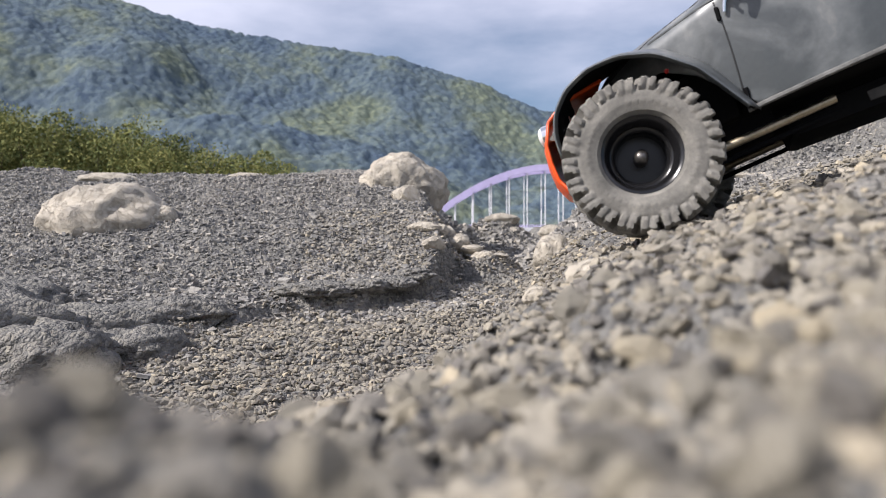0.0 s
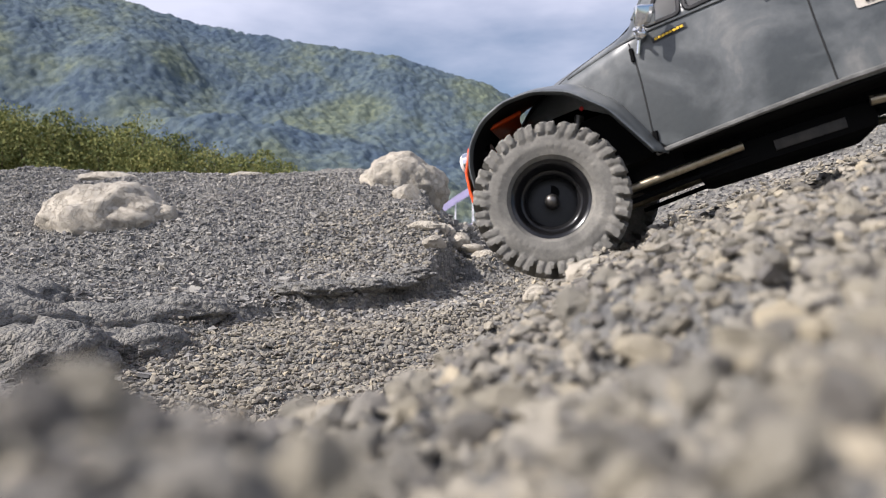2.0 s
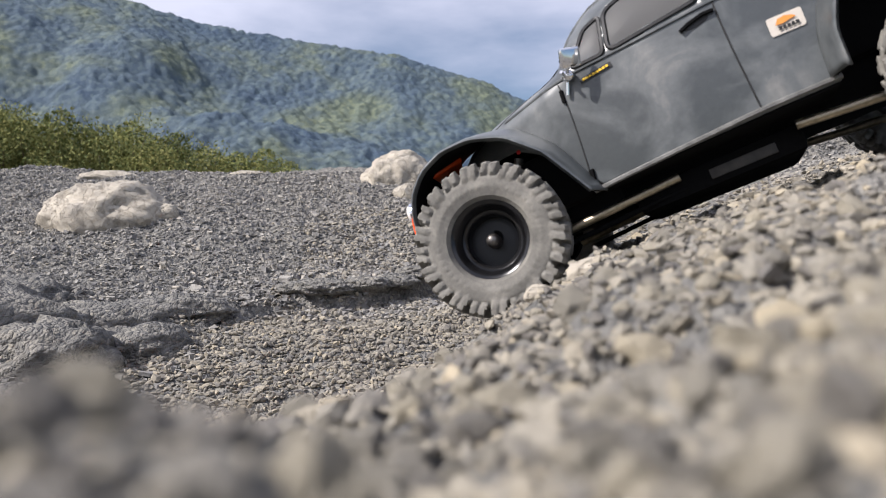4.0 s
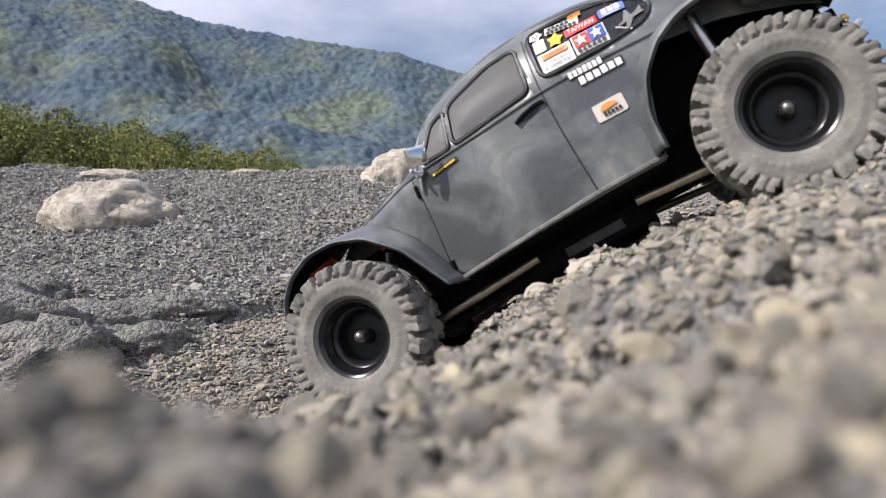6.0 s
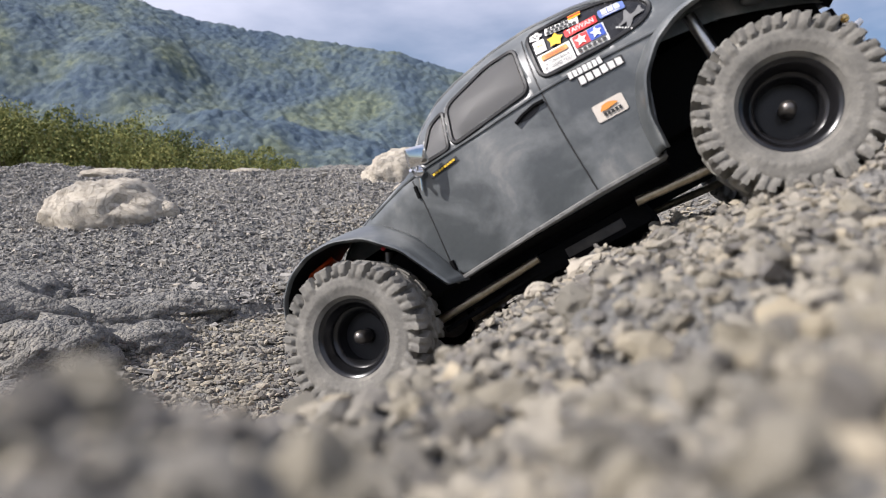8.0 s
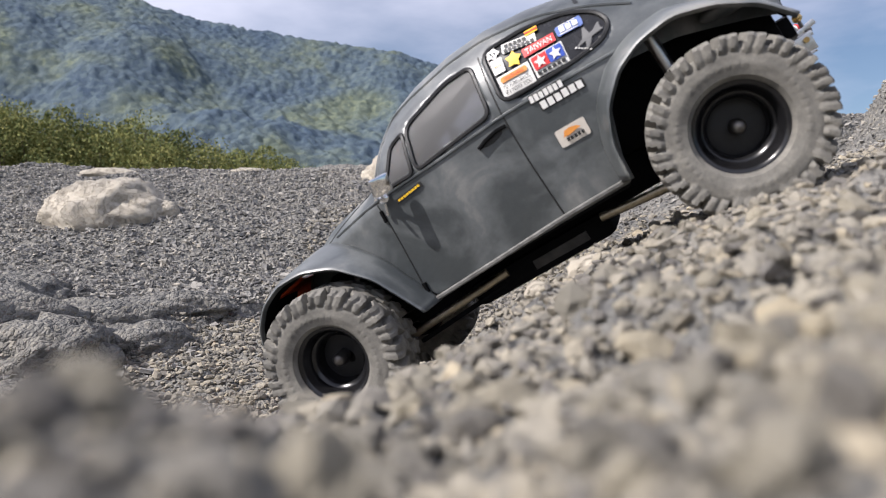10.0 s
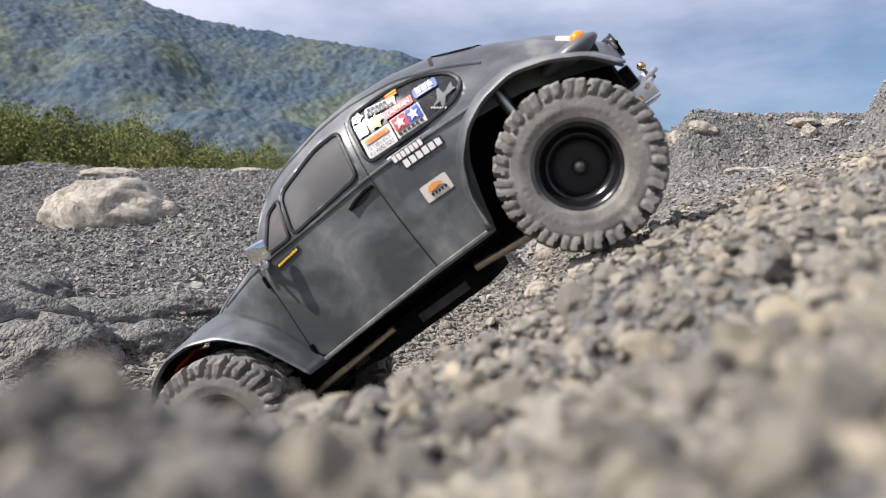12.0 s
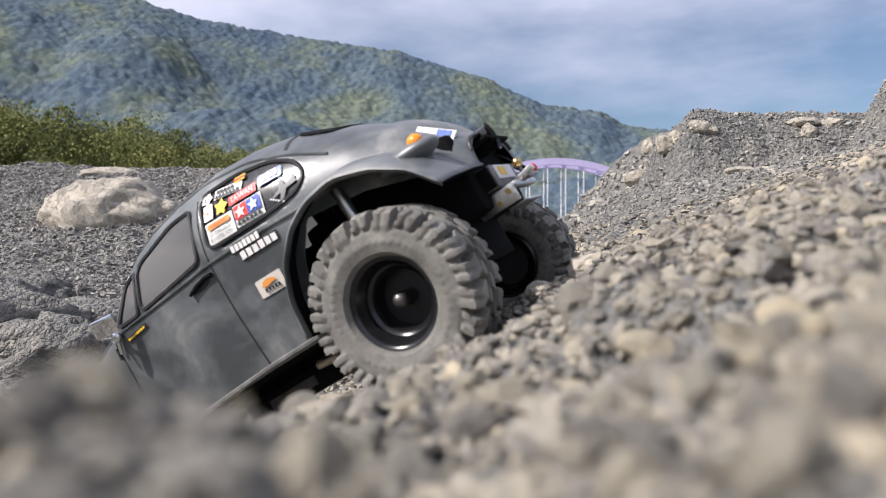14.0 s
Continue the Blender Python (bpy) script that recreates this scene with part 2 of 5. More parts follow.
# ---- ground ----
def value_noise(x, y, seed):
    xi, yi = np.floor(x).astype(np.int64), np.floor(y).astype(np.int64)
    xf, yf = x - xi, y - yi
    u, v = xf * xf * (3 - 2 * xf), yf * yf * (3 - 2 * yf)

    def lattice(a, b):
        h = (a * 374761393 + b * 668265263 + seed * 974711) & 0x7FFFFFFF
        h = ((h ^ (h >> 13)) * 1274126177) & 0x7FFFFFFF
        return ((h ^ (h >> 16)) & 0xFFFF) / 65535.0

    top = lattice(xi, yi) * (1 - u) + lattice(xi + 1, yi) * u
    low = lattice(xi, yi + 1) * (1 - u) + lattice(xi + 1, yi + 1) * u
    return top * (1 - v) + low * v - 0.5


def fbm(x, y, scale, octaves, seed, gain=0.5):
    total, amp, s = 0.0, 1.0, 1.0 / scale
    for k in range(octaves):
        total = total + amp * value_noise(x * s + 17.3 * k, y * s - 9.1 * k, seed + k)
        amp, s = amp * gain, s * 2.03
    return total


def step(a, b, x):
    t = np.clip((x - a) / (b - a), 0, 1)
    return t * t * (3 - 2 * t)


def smooth_max(a, b, k):
    h = np.clip(0.5 + 0.5 * (a - b) / k, 0, 1)
    return b * (1 - h) + a * h + k * h * (1 - h)


def gully(x, y):
    """The gravel floor between the banks: it climbs away from the car's slope."""
    floor = np.interp(y, [-1, 0.55, 0.72, 1.4, 2.0, 4.0, 9.0, 40.0, 120.0, 400.0], [-0.225, -0.222, -0.198, -0.118, -0.07, 0.03, 0.06, -0.4, -3.0, -4.0])
    heap = 0.14 * np.exp(-((x - 0.22) / 0.16) ** 2 - ((y - 2.9) / 0.25) ** 2) + 0.07 * np.exp(-((x - 0.42) / 0.10) ** 2 - ((y - 2.5) / 0.2) ** 2)
    return floor + heap


def car_slope(x, y):
    """The slope that the car drives down: gentle at the top, steep below its knee."""
    along = np.interp(x, [-0.6, -0.3, -0.25, -0.16, -0.09, -0.05, -0.02, 0.03, 0.06, 0.08, 0.11, 0.15, 0.19, 0.255, 0.33, 0.4, 0.6, 1.5, 6.0],
                      [-0.235, -0.232, -0.224, -0.190, -0.145, -0.118, -0.090, -0.046, -0.026, -0.014, -0.001, 0.014, 0.024, 0.043, 0.064, 0.085, 0.125, 0.22, 0.3])
    along = along - 0.016 * step(0.44, 0.60, y) * step(0.45, 0.15, x)
    along = along - 0.058 * step(0.42, 0.51, y) * np.exp(-((x - 0.04) / 0.07) ** 2)
    near = -0.035 + 0.32 * np.minimum(x, 0.25) + 0.012 * step(0.13, 0.05, y)
    return near + (along - near) * step(0.16, 0.37, y)


def fore_bank(x, y):
    """The low heap of gravel right in front of the lens."""
    top = -0.0131 - 0.9 * np.maximum(0, x + 0.0141) + 0.02 * np.minimum(0, x + 0.048)
    return top - 3.5 * np.maximum(0, y - 0.055) ** 1.12 - 0.25 * np.maximum(0, 0.045 - y)


def left_mound(x, y):
    """The big bank with its broken lip over the gravel floor."""
    front = np.interp(x, [-2.0, -0.9, -0.47, -0.40, -0.34, -0.28, -0.15, -0.07, 0.03], [0.7, 0.82, 1.0, 1.24, 1.33, 1.37, 1.40, 1.50, 1.72])
    edge = np.interp(y, [1.3, 1.6, 1.75, 2.0, 2.4, 3.2], [0.06, 0.05, 0.05, 0.03, 0.0, -0.1])
    deep = np.minimum(y - front, (edge + 0.09 - x) * 0.3) + 0.05 * fbm(x, y, 0.22, 4, 5)
    top = np.interp(y, [0.7, 1.0, 1.25, 1.5, 1.7, 2.0, 2.3, 2.6, 3.2, 4.5], [-0.26, -0.2, -0.125, -0.052, 0.01, 0.11, 0.205, 0.285, 0.32, 0.1])
    top = top + 0.03 * fbm(x, y, 0.5, 3, 8) + 0.05 * step(-0.3, -0.5, x) * step(1.45, 1.15, y) * np.abs(fbm(x, y, 0.2, 4, 13)) * 2.2
    lump = 0.085 * np.exp(-np.abs((x + 0.66) / 0.13) ** 3 - ((y - 0.98) / 0.13) ** 2)
    top = top + lump
    return np.minimum(top, -0.16 + 0.085 * (y - 1.2) + 3.5 * np.maximum(0, deep + 0.015) + 0.3 * np.minimum(0, deep))


def right_bank(x, y):
    """The crumbling bank on the other side, with a fan of gravel at its foot."""
    wob = 0.045 * fbm(x, y, 0.2, 4, 21)
    flank = np.interp(x + wob, [-0.12, 0.18, 0.37, 0.48, 0.555, 0.58, 0.625, 0.665, 0.74, 1.4], [-0.3, -0.10, 0.035, 0.112, 0.155, 0.23, 0.30, 0.335, 0.362, 0.372])
    face = np.interp(y + wob * 1.4, [0.7, 0.9, 1.2, 1.55, 1.64, 1.74, 1.80, 1.95, 2.6], [-0.05, 0.0, 0.07, 0.150, 0.175, 0.285, 0.335, 0.362, 0.37])
    knob = 0.34 * step(0.78, 1.02, x) * step(1.6, 1.2, x) * np.exp(-((y - 1.42) / 0.14) ** 2)
    return np.minimum(flank, face + knob) - 0.6 * step(2.6, 4.5, y)


def height(x, y):
    x, y = np.asarray(x, float), np.asarray(y, float)
    h = smooth_max(gully(x, y), car_slope(x, y) - 0.6 * step(0.75, 1.6, y) * step(0.55, 0.2, x), 0.02)
    h = smooth_max(h, fore_bank(x, y) - 1.0 * step(0.3, 0.6, y), 0.006)
    h = smooth_max(h, left_mound(x, y) - 0.5 * step(0.8, 0.6, y), 0.006)
    h = smooth_max(h, right_bank(x, y), 0.03)
    far = np.hypot(x, y)
    near = 1 - step(6.0, 15.0, far)
    quiet = 0.22 + 0.78 * step(0.5, 1.0, y)
    quiet = quiet * (1 - 0.7 * step(0.31, 0.36, h) * step(0.3, 0.5, x))
    rough = 0.030 * fbm(x, y, 0.16, 4, 31) * quiet + 0.010 * fbm(x, y, 0.03, 3, 41, 0.6) * (0.75 + 0.25 * quiet)
    rough = rough + (0.012 * fbm(x, y, 0.026, 3, 47, 0.55) + 0.004 * fbm(x, y, 0.009, 2, 49)) * step(0.09, 0.14, y) * step(0.6, 0.4, y)
    rough = rough * np.clip(y / 0.12, 0.4, 1.0)
    return np.where(far > 14, gully(0 * x, y), h + rough * near)


def spaced(limits, steps):
    """Lines whose spacing widens with the distance."""
    out = [limits[0]]
    for (a, b, s) in steps:
        out.extend(np.linspace(a, b, max(2, int(round((b - a) / s))) + 1)[1:])
    return np.array(out)


def grid_mesh(name, xs, ys, zs):
    nx, ny = len(xs), len(ys)
    gx, gy = np.meshgrid(xs, ys)
    co = np.stack([gx, gy, zs], -1).reshape(-1, 3)
    i = np.arange(nx * ny).reshape(ny, nx)
    quads = np.stack([i[:-1, :-1], i[:-1, 1:], i[1:, 1:], i[1:, :-1]], -1).reshape(-1, 4)
    return raw_mesh(name, co, quads)


def raw_mesh(name, co, faces, smooth=True):
    """A mesh from whole arrays: faces all of one size."""
    me = bpy.data.meshes.new(name)
    n, k = faces.shape
    me.vertices.add(len(co))
    me.vertices.foreach_set("co", np.asarray(co, np.float32).ravel())
    me.loops.add(n * k)
    me.loops.foreach_set("vertex_index", faces.astype(np.int32).ravel())
    me.polygons.add(n)
    me.polygons.foreach_set("loop_start", np.arange(0, n * k, k, dtype=np.int32))
    me.polygons.foreach_set("use_smooth", np.full(n, smooth))
    me.update(calc_edges=True)
    return me


def build_ground():
    xs = spaced((-3000,), [(-3000, -300, 300), (-300, -20, 20), (-20, -4, 1.0), (-4, -2, 0.06), (-2, -0.75, 0.016), (-0.75, -0.12, 0.0075), (-0.12, 0.15, 0.004), (0.15, 0.75, 0.0075),
                           (0.75, 2.2, 0.016), (2.2, 4.5, 0.06), (4.5, 20, 1.0), (20, 300, 20), (300, 3000, 300)])
    ys = spaced((-3000,), [(-3000, -300, 300), (-300, -20, 20), (-20, -1, 1.0), (-1, -0.1, 0.05), (-0.1, 0.03, 0.01), (0.03, 0.12, 0.0025), (0.12, 0.65, 0.0055), (0.65, 3.0, 0.0095),
                           (3.0, 5.0, 0.05), (5, 20, 0.5), (20, 300, 10), (300, 4000, 300)])
    gx, gy = np.meshgrid(xs, ys)
    ob = new("ground", grid_mesh("ground", xs, ys, height(gx, gy)))
    ob.data.materials.append(SHALE)
    return tagged(ob, "grey crushed mudstone ground with steep gravel banks", "ground", kind="structure")


ground = build_ground()


def angular_stones(places, sizes, seed, flat=0.62, tilt=0.45, blocky=False):
    """Corners and faces of many angular chips, each turned and broken differently."""
    rng = np.random.default_rng(seed)
    bm = bmesh.new()
    if blocky:
        bmesh.ops.create_cube(bm, size=1.35)
        bmesh.ops.triangulate(bm, faces=bm.faces)
    else:
        bmesh.ops.create_icosphere(bm, subdivisions=1, radius=1.0)
    v = np.array([p.co for p in bm.verts])
    f = np.array([[p.index for p in q.verts] for q in bm.faces])
    bm.free()
    n = len(places)
    lump = rng.uniform(0.34 if blocky else 0.55, 1.3, (n, len(v), 1))
    axes = rng.uniform(0.65, 1.3, (n, 1, 3)) * np.array([1.1, 1.0, flat])
    co = v[None] * lump * axes
    a, b = rng.uniform(0, 6.283, n), rng.normal(0, tilt, n)
    ca, sa, cb, sb = np.cos(a)[:, None], np.sin(a)[:, None], np.cos(b)[:, None], np.sin(b)[:, None]
    x, y, z = co[..., 0], co[..., 1], co[..., 2]
    y, z = y * cb - z * sb, y * sb + z * cb
    x, y = x * ca - y * sa, x * sa + y * ca
    co = np.stack([x, y, z], -1) * sizes[:, None, None] + places[:, None]
    faces = f[None] + (np.arange(n) * len(v))[:, None, None]
    return co.reshape(-1, 3), faces.reshape(-1, 3)


def scatter(rng, n, x0, x1, y0, y1, small, large, sink=0.25):
    x, y = rng.uniform(x0, x1, n), rng.uniform(y0, y1, n)
    r = small * (large / small) ** (rng.random(n) ** 2.2)
    return np.stack([x, y, height(x, y) + r * (sink + 0.2 * (y > 0.7))], 1), r


def build_gravel():
    rng = np.random.default_rng(11)
    for name, label, spots in (
            ("slope_gravel", "loose grey and tan stone chips on the slope",
             [(1100, -0.065, 0.065, 0.035, 0.095, 0.0009, 0.0026), (1100, -0.12, 0.2, 0.06, 0.17, 0.0014, 0.0040), (9000, -0.16, 0.28, 0.10, 0.32, 0.0010, 0.0036), (1300, -0.12, 0.28, 0.15, 0.40, 0.0024, 0.0056), (11500, -0.20, 0.48, 0.30, 0.68, 0.0010, 0.0038), (1300, -0.2, 0.45, 0.16, 0.70, 0.0026, 0.0052), (6000, 0.0, 0.7, 0.45, 0.95, 0.0016, 0.0050)]),
            ("gully_gravel", "even brown-grey gravel on the gully floor",
             [(13500, -0.48, 0.15, 0.48, 1.25, 0.0027, 0.0056), (7000, -0.35, 0.35, 1.1, 2.0, 0.0035, 0.0075)]),
            ("bank_gravel", "dark grey slate chips on the big bank",
             [(40000, -1.75, 0.14, 1.34, 2.75, 0.0030, 0.0076), (1600, -0.95, -0.35, 0.8, 1.4, 0.003, 0.009), (2500, -0.45, 0.05, 1.3, 1.6, 0.003, 0.008), (300, -1.6, 0.0, 1.3, 2.6, 0.007, 0.013)]),
            ("far_bank_gravel", "grey rubble on the crumbling far bank",
             [(15000, 0.25, 1.40, 0.9, 1.95, 0.0026, 0.0062), (5000, 0.02, 0.6, 1.9, 3.3, 0.006, 0.016)])):
        found = [scatter(rng, *s) for s in spots]
        places, sizes = np.concatenate([p for p, _ in found]), np.concatenate([r for _, r in found])
        co, faces = angular_stones(places, sizes, 5, *((0.55, 0.95, True) if "bank" in name else (0.60, 0.8)))
        ob = new(name, raw_mesh(name, co, faces, smooth=False))
        ob.data.materials.append(SLATE if "bank" in name else PEBBLE)
        tagged(ob, label, "gravel", kind="stuff")


def step_in(d):
    """Cracks fade towards the foot of a rock."""
    return 0.4 + 0.6 * max(0.0, d.z)


def boulder(name, x, y, size, seed, label, sink=0.3, flat=0.6, turn=0.0, mat=None, level=4, crag=0.5, lump=0.20):
    """A weathered rock: a lumpy mass with ledges, sunk into the ground."""
    bm = bmesh.new()
    bmesh.ops.create_icosphere(bm, subdivisions=level, radius=1.0)
    off = Vector((seed * 3.7, seed * 1.3, seed * 2.1))
    rng = random.Random(seed)
    cuts = []
    for k in range(9 if level <= 3 and mat is None else 0):
        n = Vector((rng.gauss(0, 1), rng.gauss(0, 1), rng.gauss(0.3, 0.8))).normalized()
        cuts.append((n, rng.uniform(0.72, 0.98)))
    for v in bm.verts:
        d = v.co.normalized()
        big = noise.fractal(d * 1.1 + off, 1.0, 2.0, 3)
        ledge = noise.fractal(Vector((d.x * 2.3, d.y * 2.3, d.z * 2.8)) + off, 0.9, 2.1, 4)
        fine = noise.fractal(d * 7 + off, 0.8, 2.0, 4)
        crease = 1.5 * math.exp(-(noise.noise(d * 2.3 + off * 1.7) / 0.05) ** 2) * step_in(d)
        v.co = d * ((1.06 if cuts else 1.0) - 0.09 * crag * crease + lump * big + crag * 0.12 * ledge)
        for n, reach in cuts:
            over = v.co.dot(n) - reach
            if over > 0:
                v.co -= n * over * 0.88
        v.co += d * 0.035 * fine
        v.co = Vector((v.co.x * size[0], v.co.y * size[1], v.co.z * size[2]))
    me = bpy.data.meshes.new(name)
    bm.to_mesh(me)
    bm.free()
    me.polygons.foreach_set("use_smooth", np.ones(len(me.polygons), bool))
    if cuts:
        me.set_sharp_from_angle(angle=radians(24))
    me.materials.append(mat or LIMESTONE)
    ob = new(name, me)
    ob.location = (x, y, float(height(x, y)) + size[2] * (1 - 2 * sink))
    ob.rotation_euler = (0, 0, turn)
    return tagged(ob, label, "rock")


def build_rocks():
    pale = "pale cream limestone boulder bedded in the grey bank"
    boulder("boulder", -0.915, 1.90, (0.166, 0.13, 0.118), 1, pale, 0.63, turn=0.1, crag=0.65, level=5, lump=0.10)
    boulder("boulder", -0.815, 1.915, (0.060, 0.05, 0.050), 33, "broken cream limestone block beside the big boulder", 0.4, crag=0.8)
    boulder("boulder", -0.770, 1.885, (0.050, 0.04, 0.030), 34, "broken cream limestone block beside the big boulder", 0.4, crag=0.8)
    boulder("boulder", -1.24, 2.56, (0.110, 0.05, 0.030), 35, "low cream limestone slab on the crest", 0.5, crag=0.8)
    boulder("boulder", -0.74, 2.60, (0.060, 0.03, 0.015), 36, "low cream limestone slab on the crest", 0.5, crag=0.8)
    boulder("boulder", -0.150, 2.46, (0.160, 0.12, 0.135), 2, "large rounded cream limestone boulder crowning the bank", 0.70, turn=0.4, crag=0.7, level=5, lump=0.14)
    boulder("boulder", -0.115, 2.20, (0.045, 0.05, 0.040), 3, "small cream limestone block below the large boulder", 0.62, turn=0.6, level=3)
    boulder("boulder", -0.028, 2.10, (0.032, 0.05, 0.075), 37, "dark grey mudstone block leaning under the large boulder", 0.5, mat=SHALE)
    slab = "flat cream limestone slab at the bank's edge"
    for x, y, z, sx, sy, sz, k, turn in ((-0.050, 1.81, 0.055, 0.045, 0.035, 0.016, 4, -0.4), (-0.010, 1.86, 0.050, 0.028, 0.03, 0.020, 5, 0.3), (0.012, 1.88, 0.046, 0.022, 0.03, 0.020, 38, 0.1),
                                         (0.040, 1.86, 0.018, 0.040, 0.035, 0.022, 39, -0.7), (0.075, 1.84, 0.000, 0.030, 0.03, 0.014, 40, -0.7), (0.120, 1.80, -0.018, 0.050, 0.03, 0.012, 15, -0.5)):
        rock = boulder("boulder", x, y, (sx, sy, sz), k, slab, turn=turn, level=3, crag=0.9)
        rock.location.z = z
    boulder("stone", -0.022, 1.66, (0.030, 0.022, 0.018), 6, "small white stone on dark gravel", 0.15, level=3, turn=0.5)
    boulder("stone", 0.088, 0.405, (0.015, 0.011, 0.010), 7, "pale yellowish stone in the slope's gravel", 0.78, level=3)
    boulder("stone", 0.052, 0.385, (0.008, 0.007, 0.006), 17, "pale tan stone in the slope's gravel", 0.4, level=3)
    boulder("stone", 0.018, 0.300, (0.010, 0.009, 0.008), 18, "grey lump of mudstone on the slope's edge", 0.3, level=3, mat=PEBBLE)
    boulder("boulder", 0.29, 1.84, (0.050, 0.05, 0.055), 8, "tan rock at the foot of the far bank", 0.5, crag=0.9)
    boulder("boulder", 0.40, 2.55, (0.05, 0.04, 0.03), 9, "tan rock in the gully", 0.35)
    boulder("boulder", 0.24, 2.85, (0.07, 0.04, 0.03), 19, "pale rock on a grey heap", 0.65)
    bank = "tan limestone outcrop in the crumbling bank"
    for k, (x, y, z, sx, sy, sz) in enumerate([(0.607, 2.08, 0.285, 0.020, 0.03, 0.028), (0.545, 2.00, 0.185, 0.040, 0.03, 0.030), (0.556, 1.765, 0.252, 0.024, 0.02, 0.026), (0.580, 1.758, 0.262, 0.018, 0.02, 0.022),
                                               (0.622, 1.715, 0.285, 0.030, 0.02, 0.018), (0.652, 1.72, 0.278, 0.018, 0.02, 0.014), (0.915, 1.775, 0.308, 0.042, 0.03, 0.014), (0.985, 1.775, 0.306, 0.030, 0.03, 0.016),
                                               (0.91, 1.745, 0.280, 0.022, 0.02, 0.020), (0.690, 1.62, 0.168, 0.040, 0.03, 0.011), (0.735, 1.625, 0.170, 0.028, 0.03, 0.010), (0.60, 1.70, 0.190, 0.020, 0.02, 0.020), (0.64, 1.70, 0.165, 0.018, 0.02, 0.012)]):
        rock = boulder("outcrop", x, y, (sx, sy, sz), 20 + k, bank, level=3, crag=1.5)
        rock.location.z = z
    ledge = "grey layered mudstone ledge overhanging the gully floor"
    for k, (x, y, w) in enumerate([(-0.275, 1.375, 0.06), (-0.215, 1.385, 0.055), (-0.155, 1.395, 0.05), (-0.105, 1.445, 0.05), (-0.065, 1.50, 0.045)]):
        rock = boulder("mudstone_ledge", x, y + 0.02, (w, 0.045, 0.017), 50 + k, ledge, 0.5, level=4, crag=1.6, mat=SHALE, turn=0.15 * (k % 3 - 1))
        rock.location.z = float(height(x, y + 0.045)) - 0.004
    slab = "smooth dark grey mudstone slab with cracks, bare of gravel"
    for k, (x, y, sx, sy, sz, tz) in enumerate([(-0.70, 1.02, 0.15, 0.10, 0.070, 0.3), (-0.56, 0.97, 0.11, 0.08, 0.055, -0.3), (-0.60, 1.16, 0.15, 0.09, 0.05, 0.1), (-0.47, 1.08, 0.08, 0.07, 0.035, -0.5),
                                                (-0.80, 1.22, 0.16, 0.10, 0.05, 0.0), (-0.48, 1.22, 0.10, 0.06, 0.028, 0.3)]):
        boulder("mudstone_slab", x, y, (sx, sy, sz), 70 + k, slab, 0.56, level=4, crag=1.3, mat=SHALE, turn=tz)
    boulder("stone", 0.245, 0.42, (0.006, 0.005, 0.003), 31, "white chip among the slope's gravel", 0.2, level=2)
    boulder("stone", 0.30, 0.47, (0.007, 0.005, 0.003), 32, "white chip among the slope's gravel", 0.2, level=2)


def build_near_stones():
    """The stones that lie nearest, each an object of its own on one of a few shared shapes."""
    rng = np.random.default_rng(23)
    shapes = []
    for k in range(12):
        bm = bmesh.new()
        bmesh.ops.create_icosphere(bm, subdivisions=2, radius=1.0)
        off = Vector((k * 5.1, 3.3, k * 2.2))
        for v in bm.verts:
            d = v.co.normalized()
            v.co = d * (1 + 0.5 * noise.noise(d * 1.3 + off) + 0.16 * noise.noise(d * 3.5 + off))
            v.co.z *= 0.7
        me = bpy.data.meshes.new("stone")
        bm.to_mesh(me)
        bm.free()
        me.materials.append(BRIGHTENED_PEBBLE)
        shapes.append(me)
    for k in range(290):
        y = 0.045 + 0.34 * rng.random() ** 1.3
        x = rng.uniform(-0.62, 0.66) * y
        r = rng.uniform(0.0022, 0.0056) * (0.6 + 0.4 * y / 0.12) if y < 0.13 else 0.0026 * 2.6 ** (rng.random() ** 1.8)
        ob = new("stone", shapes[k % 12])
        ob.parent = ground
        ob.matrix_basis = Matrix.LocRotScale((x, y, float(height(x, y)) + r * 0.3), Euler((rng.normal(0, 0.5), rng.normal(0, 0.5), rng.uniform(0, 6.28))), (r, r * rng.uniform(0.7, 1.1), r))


build_gravel()
build_rocks()


# ---- distance ----
def ridge(x):
    """Height of the hill's crest along its length."""
    return np.interp(x, [-900, -600, -450, -332, -303, -258, -190, -127, -53, -14, 38, 66, 100, 157, 180, 230, 420, 900],
                     [330, 320, 290, 252, 245, 229, 216, 205, 195, 182, 167, 153, 140, 132, 120, 112, 96, 60])


def hill_height(x, y):
    u = np.clip((y - 330.0) / 370.0, 0, 1)
    crest = ridge(x * 700.0 / np.maximum(y, 300.0)) + 7
    body = crest * (0.15 * u + 0.85 * u ** 1.35)
    folds = 85 * fbm(x, y, 150.0, 5, 61) * u * (1 - u) * 2.2
    back = np.where(y > 700, -0.35 * (y - 700), 0)
    return body + folds + back - 6


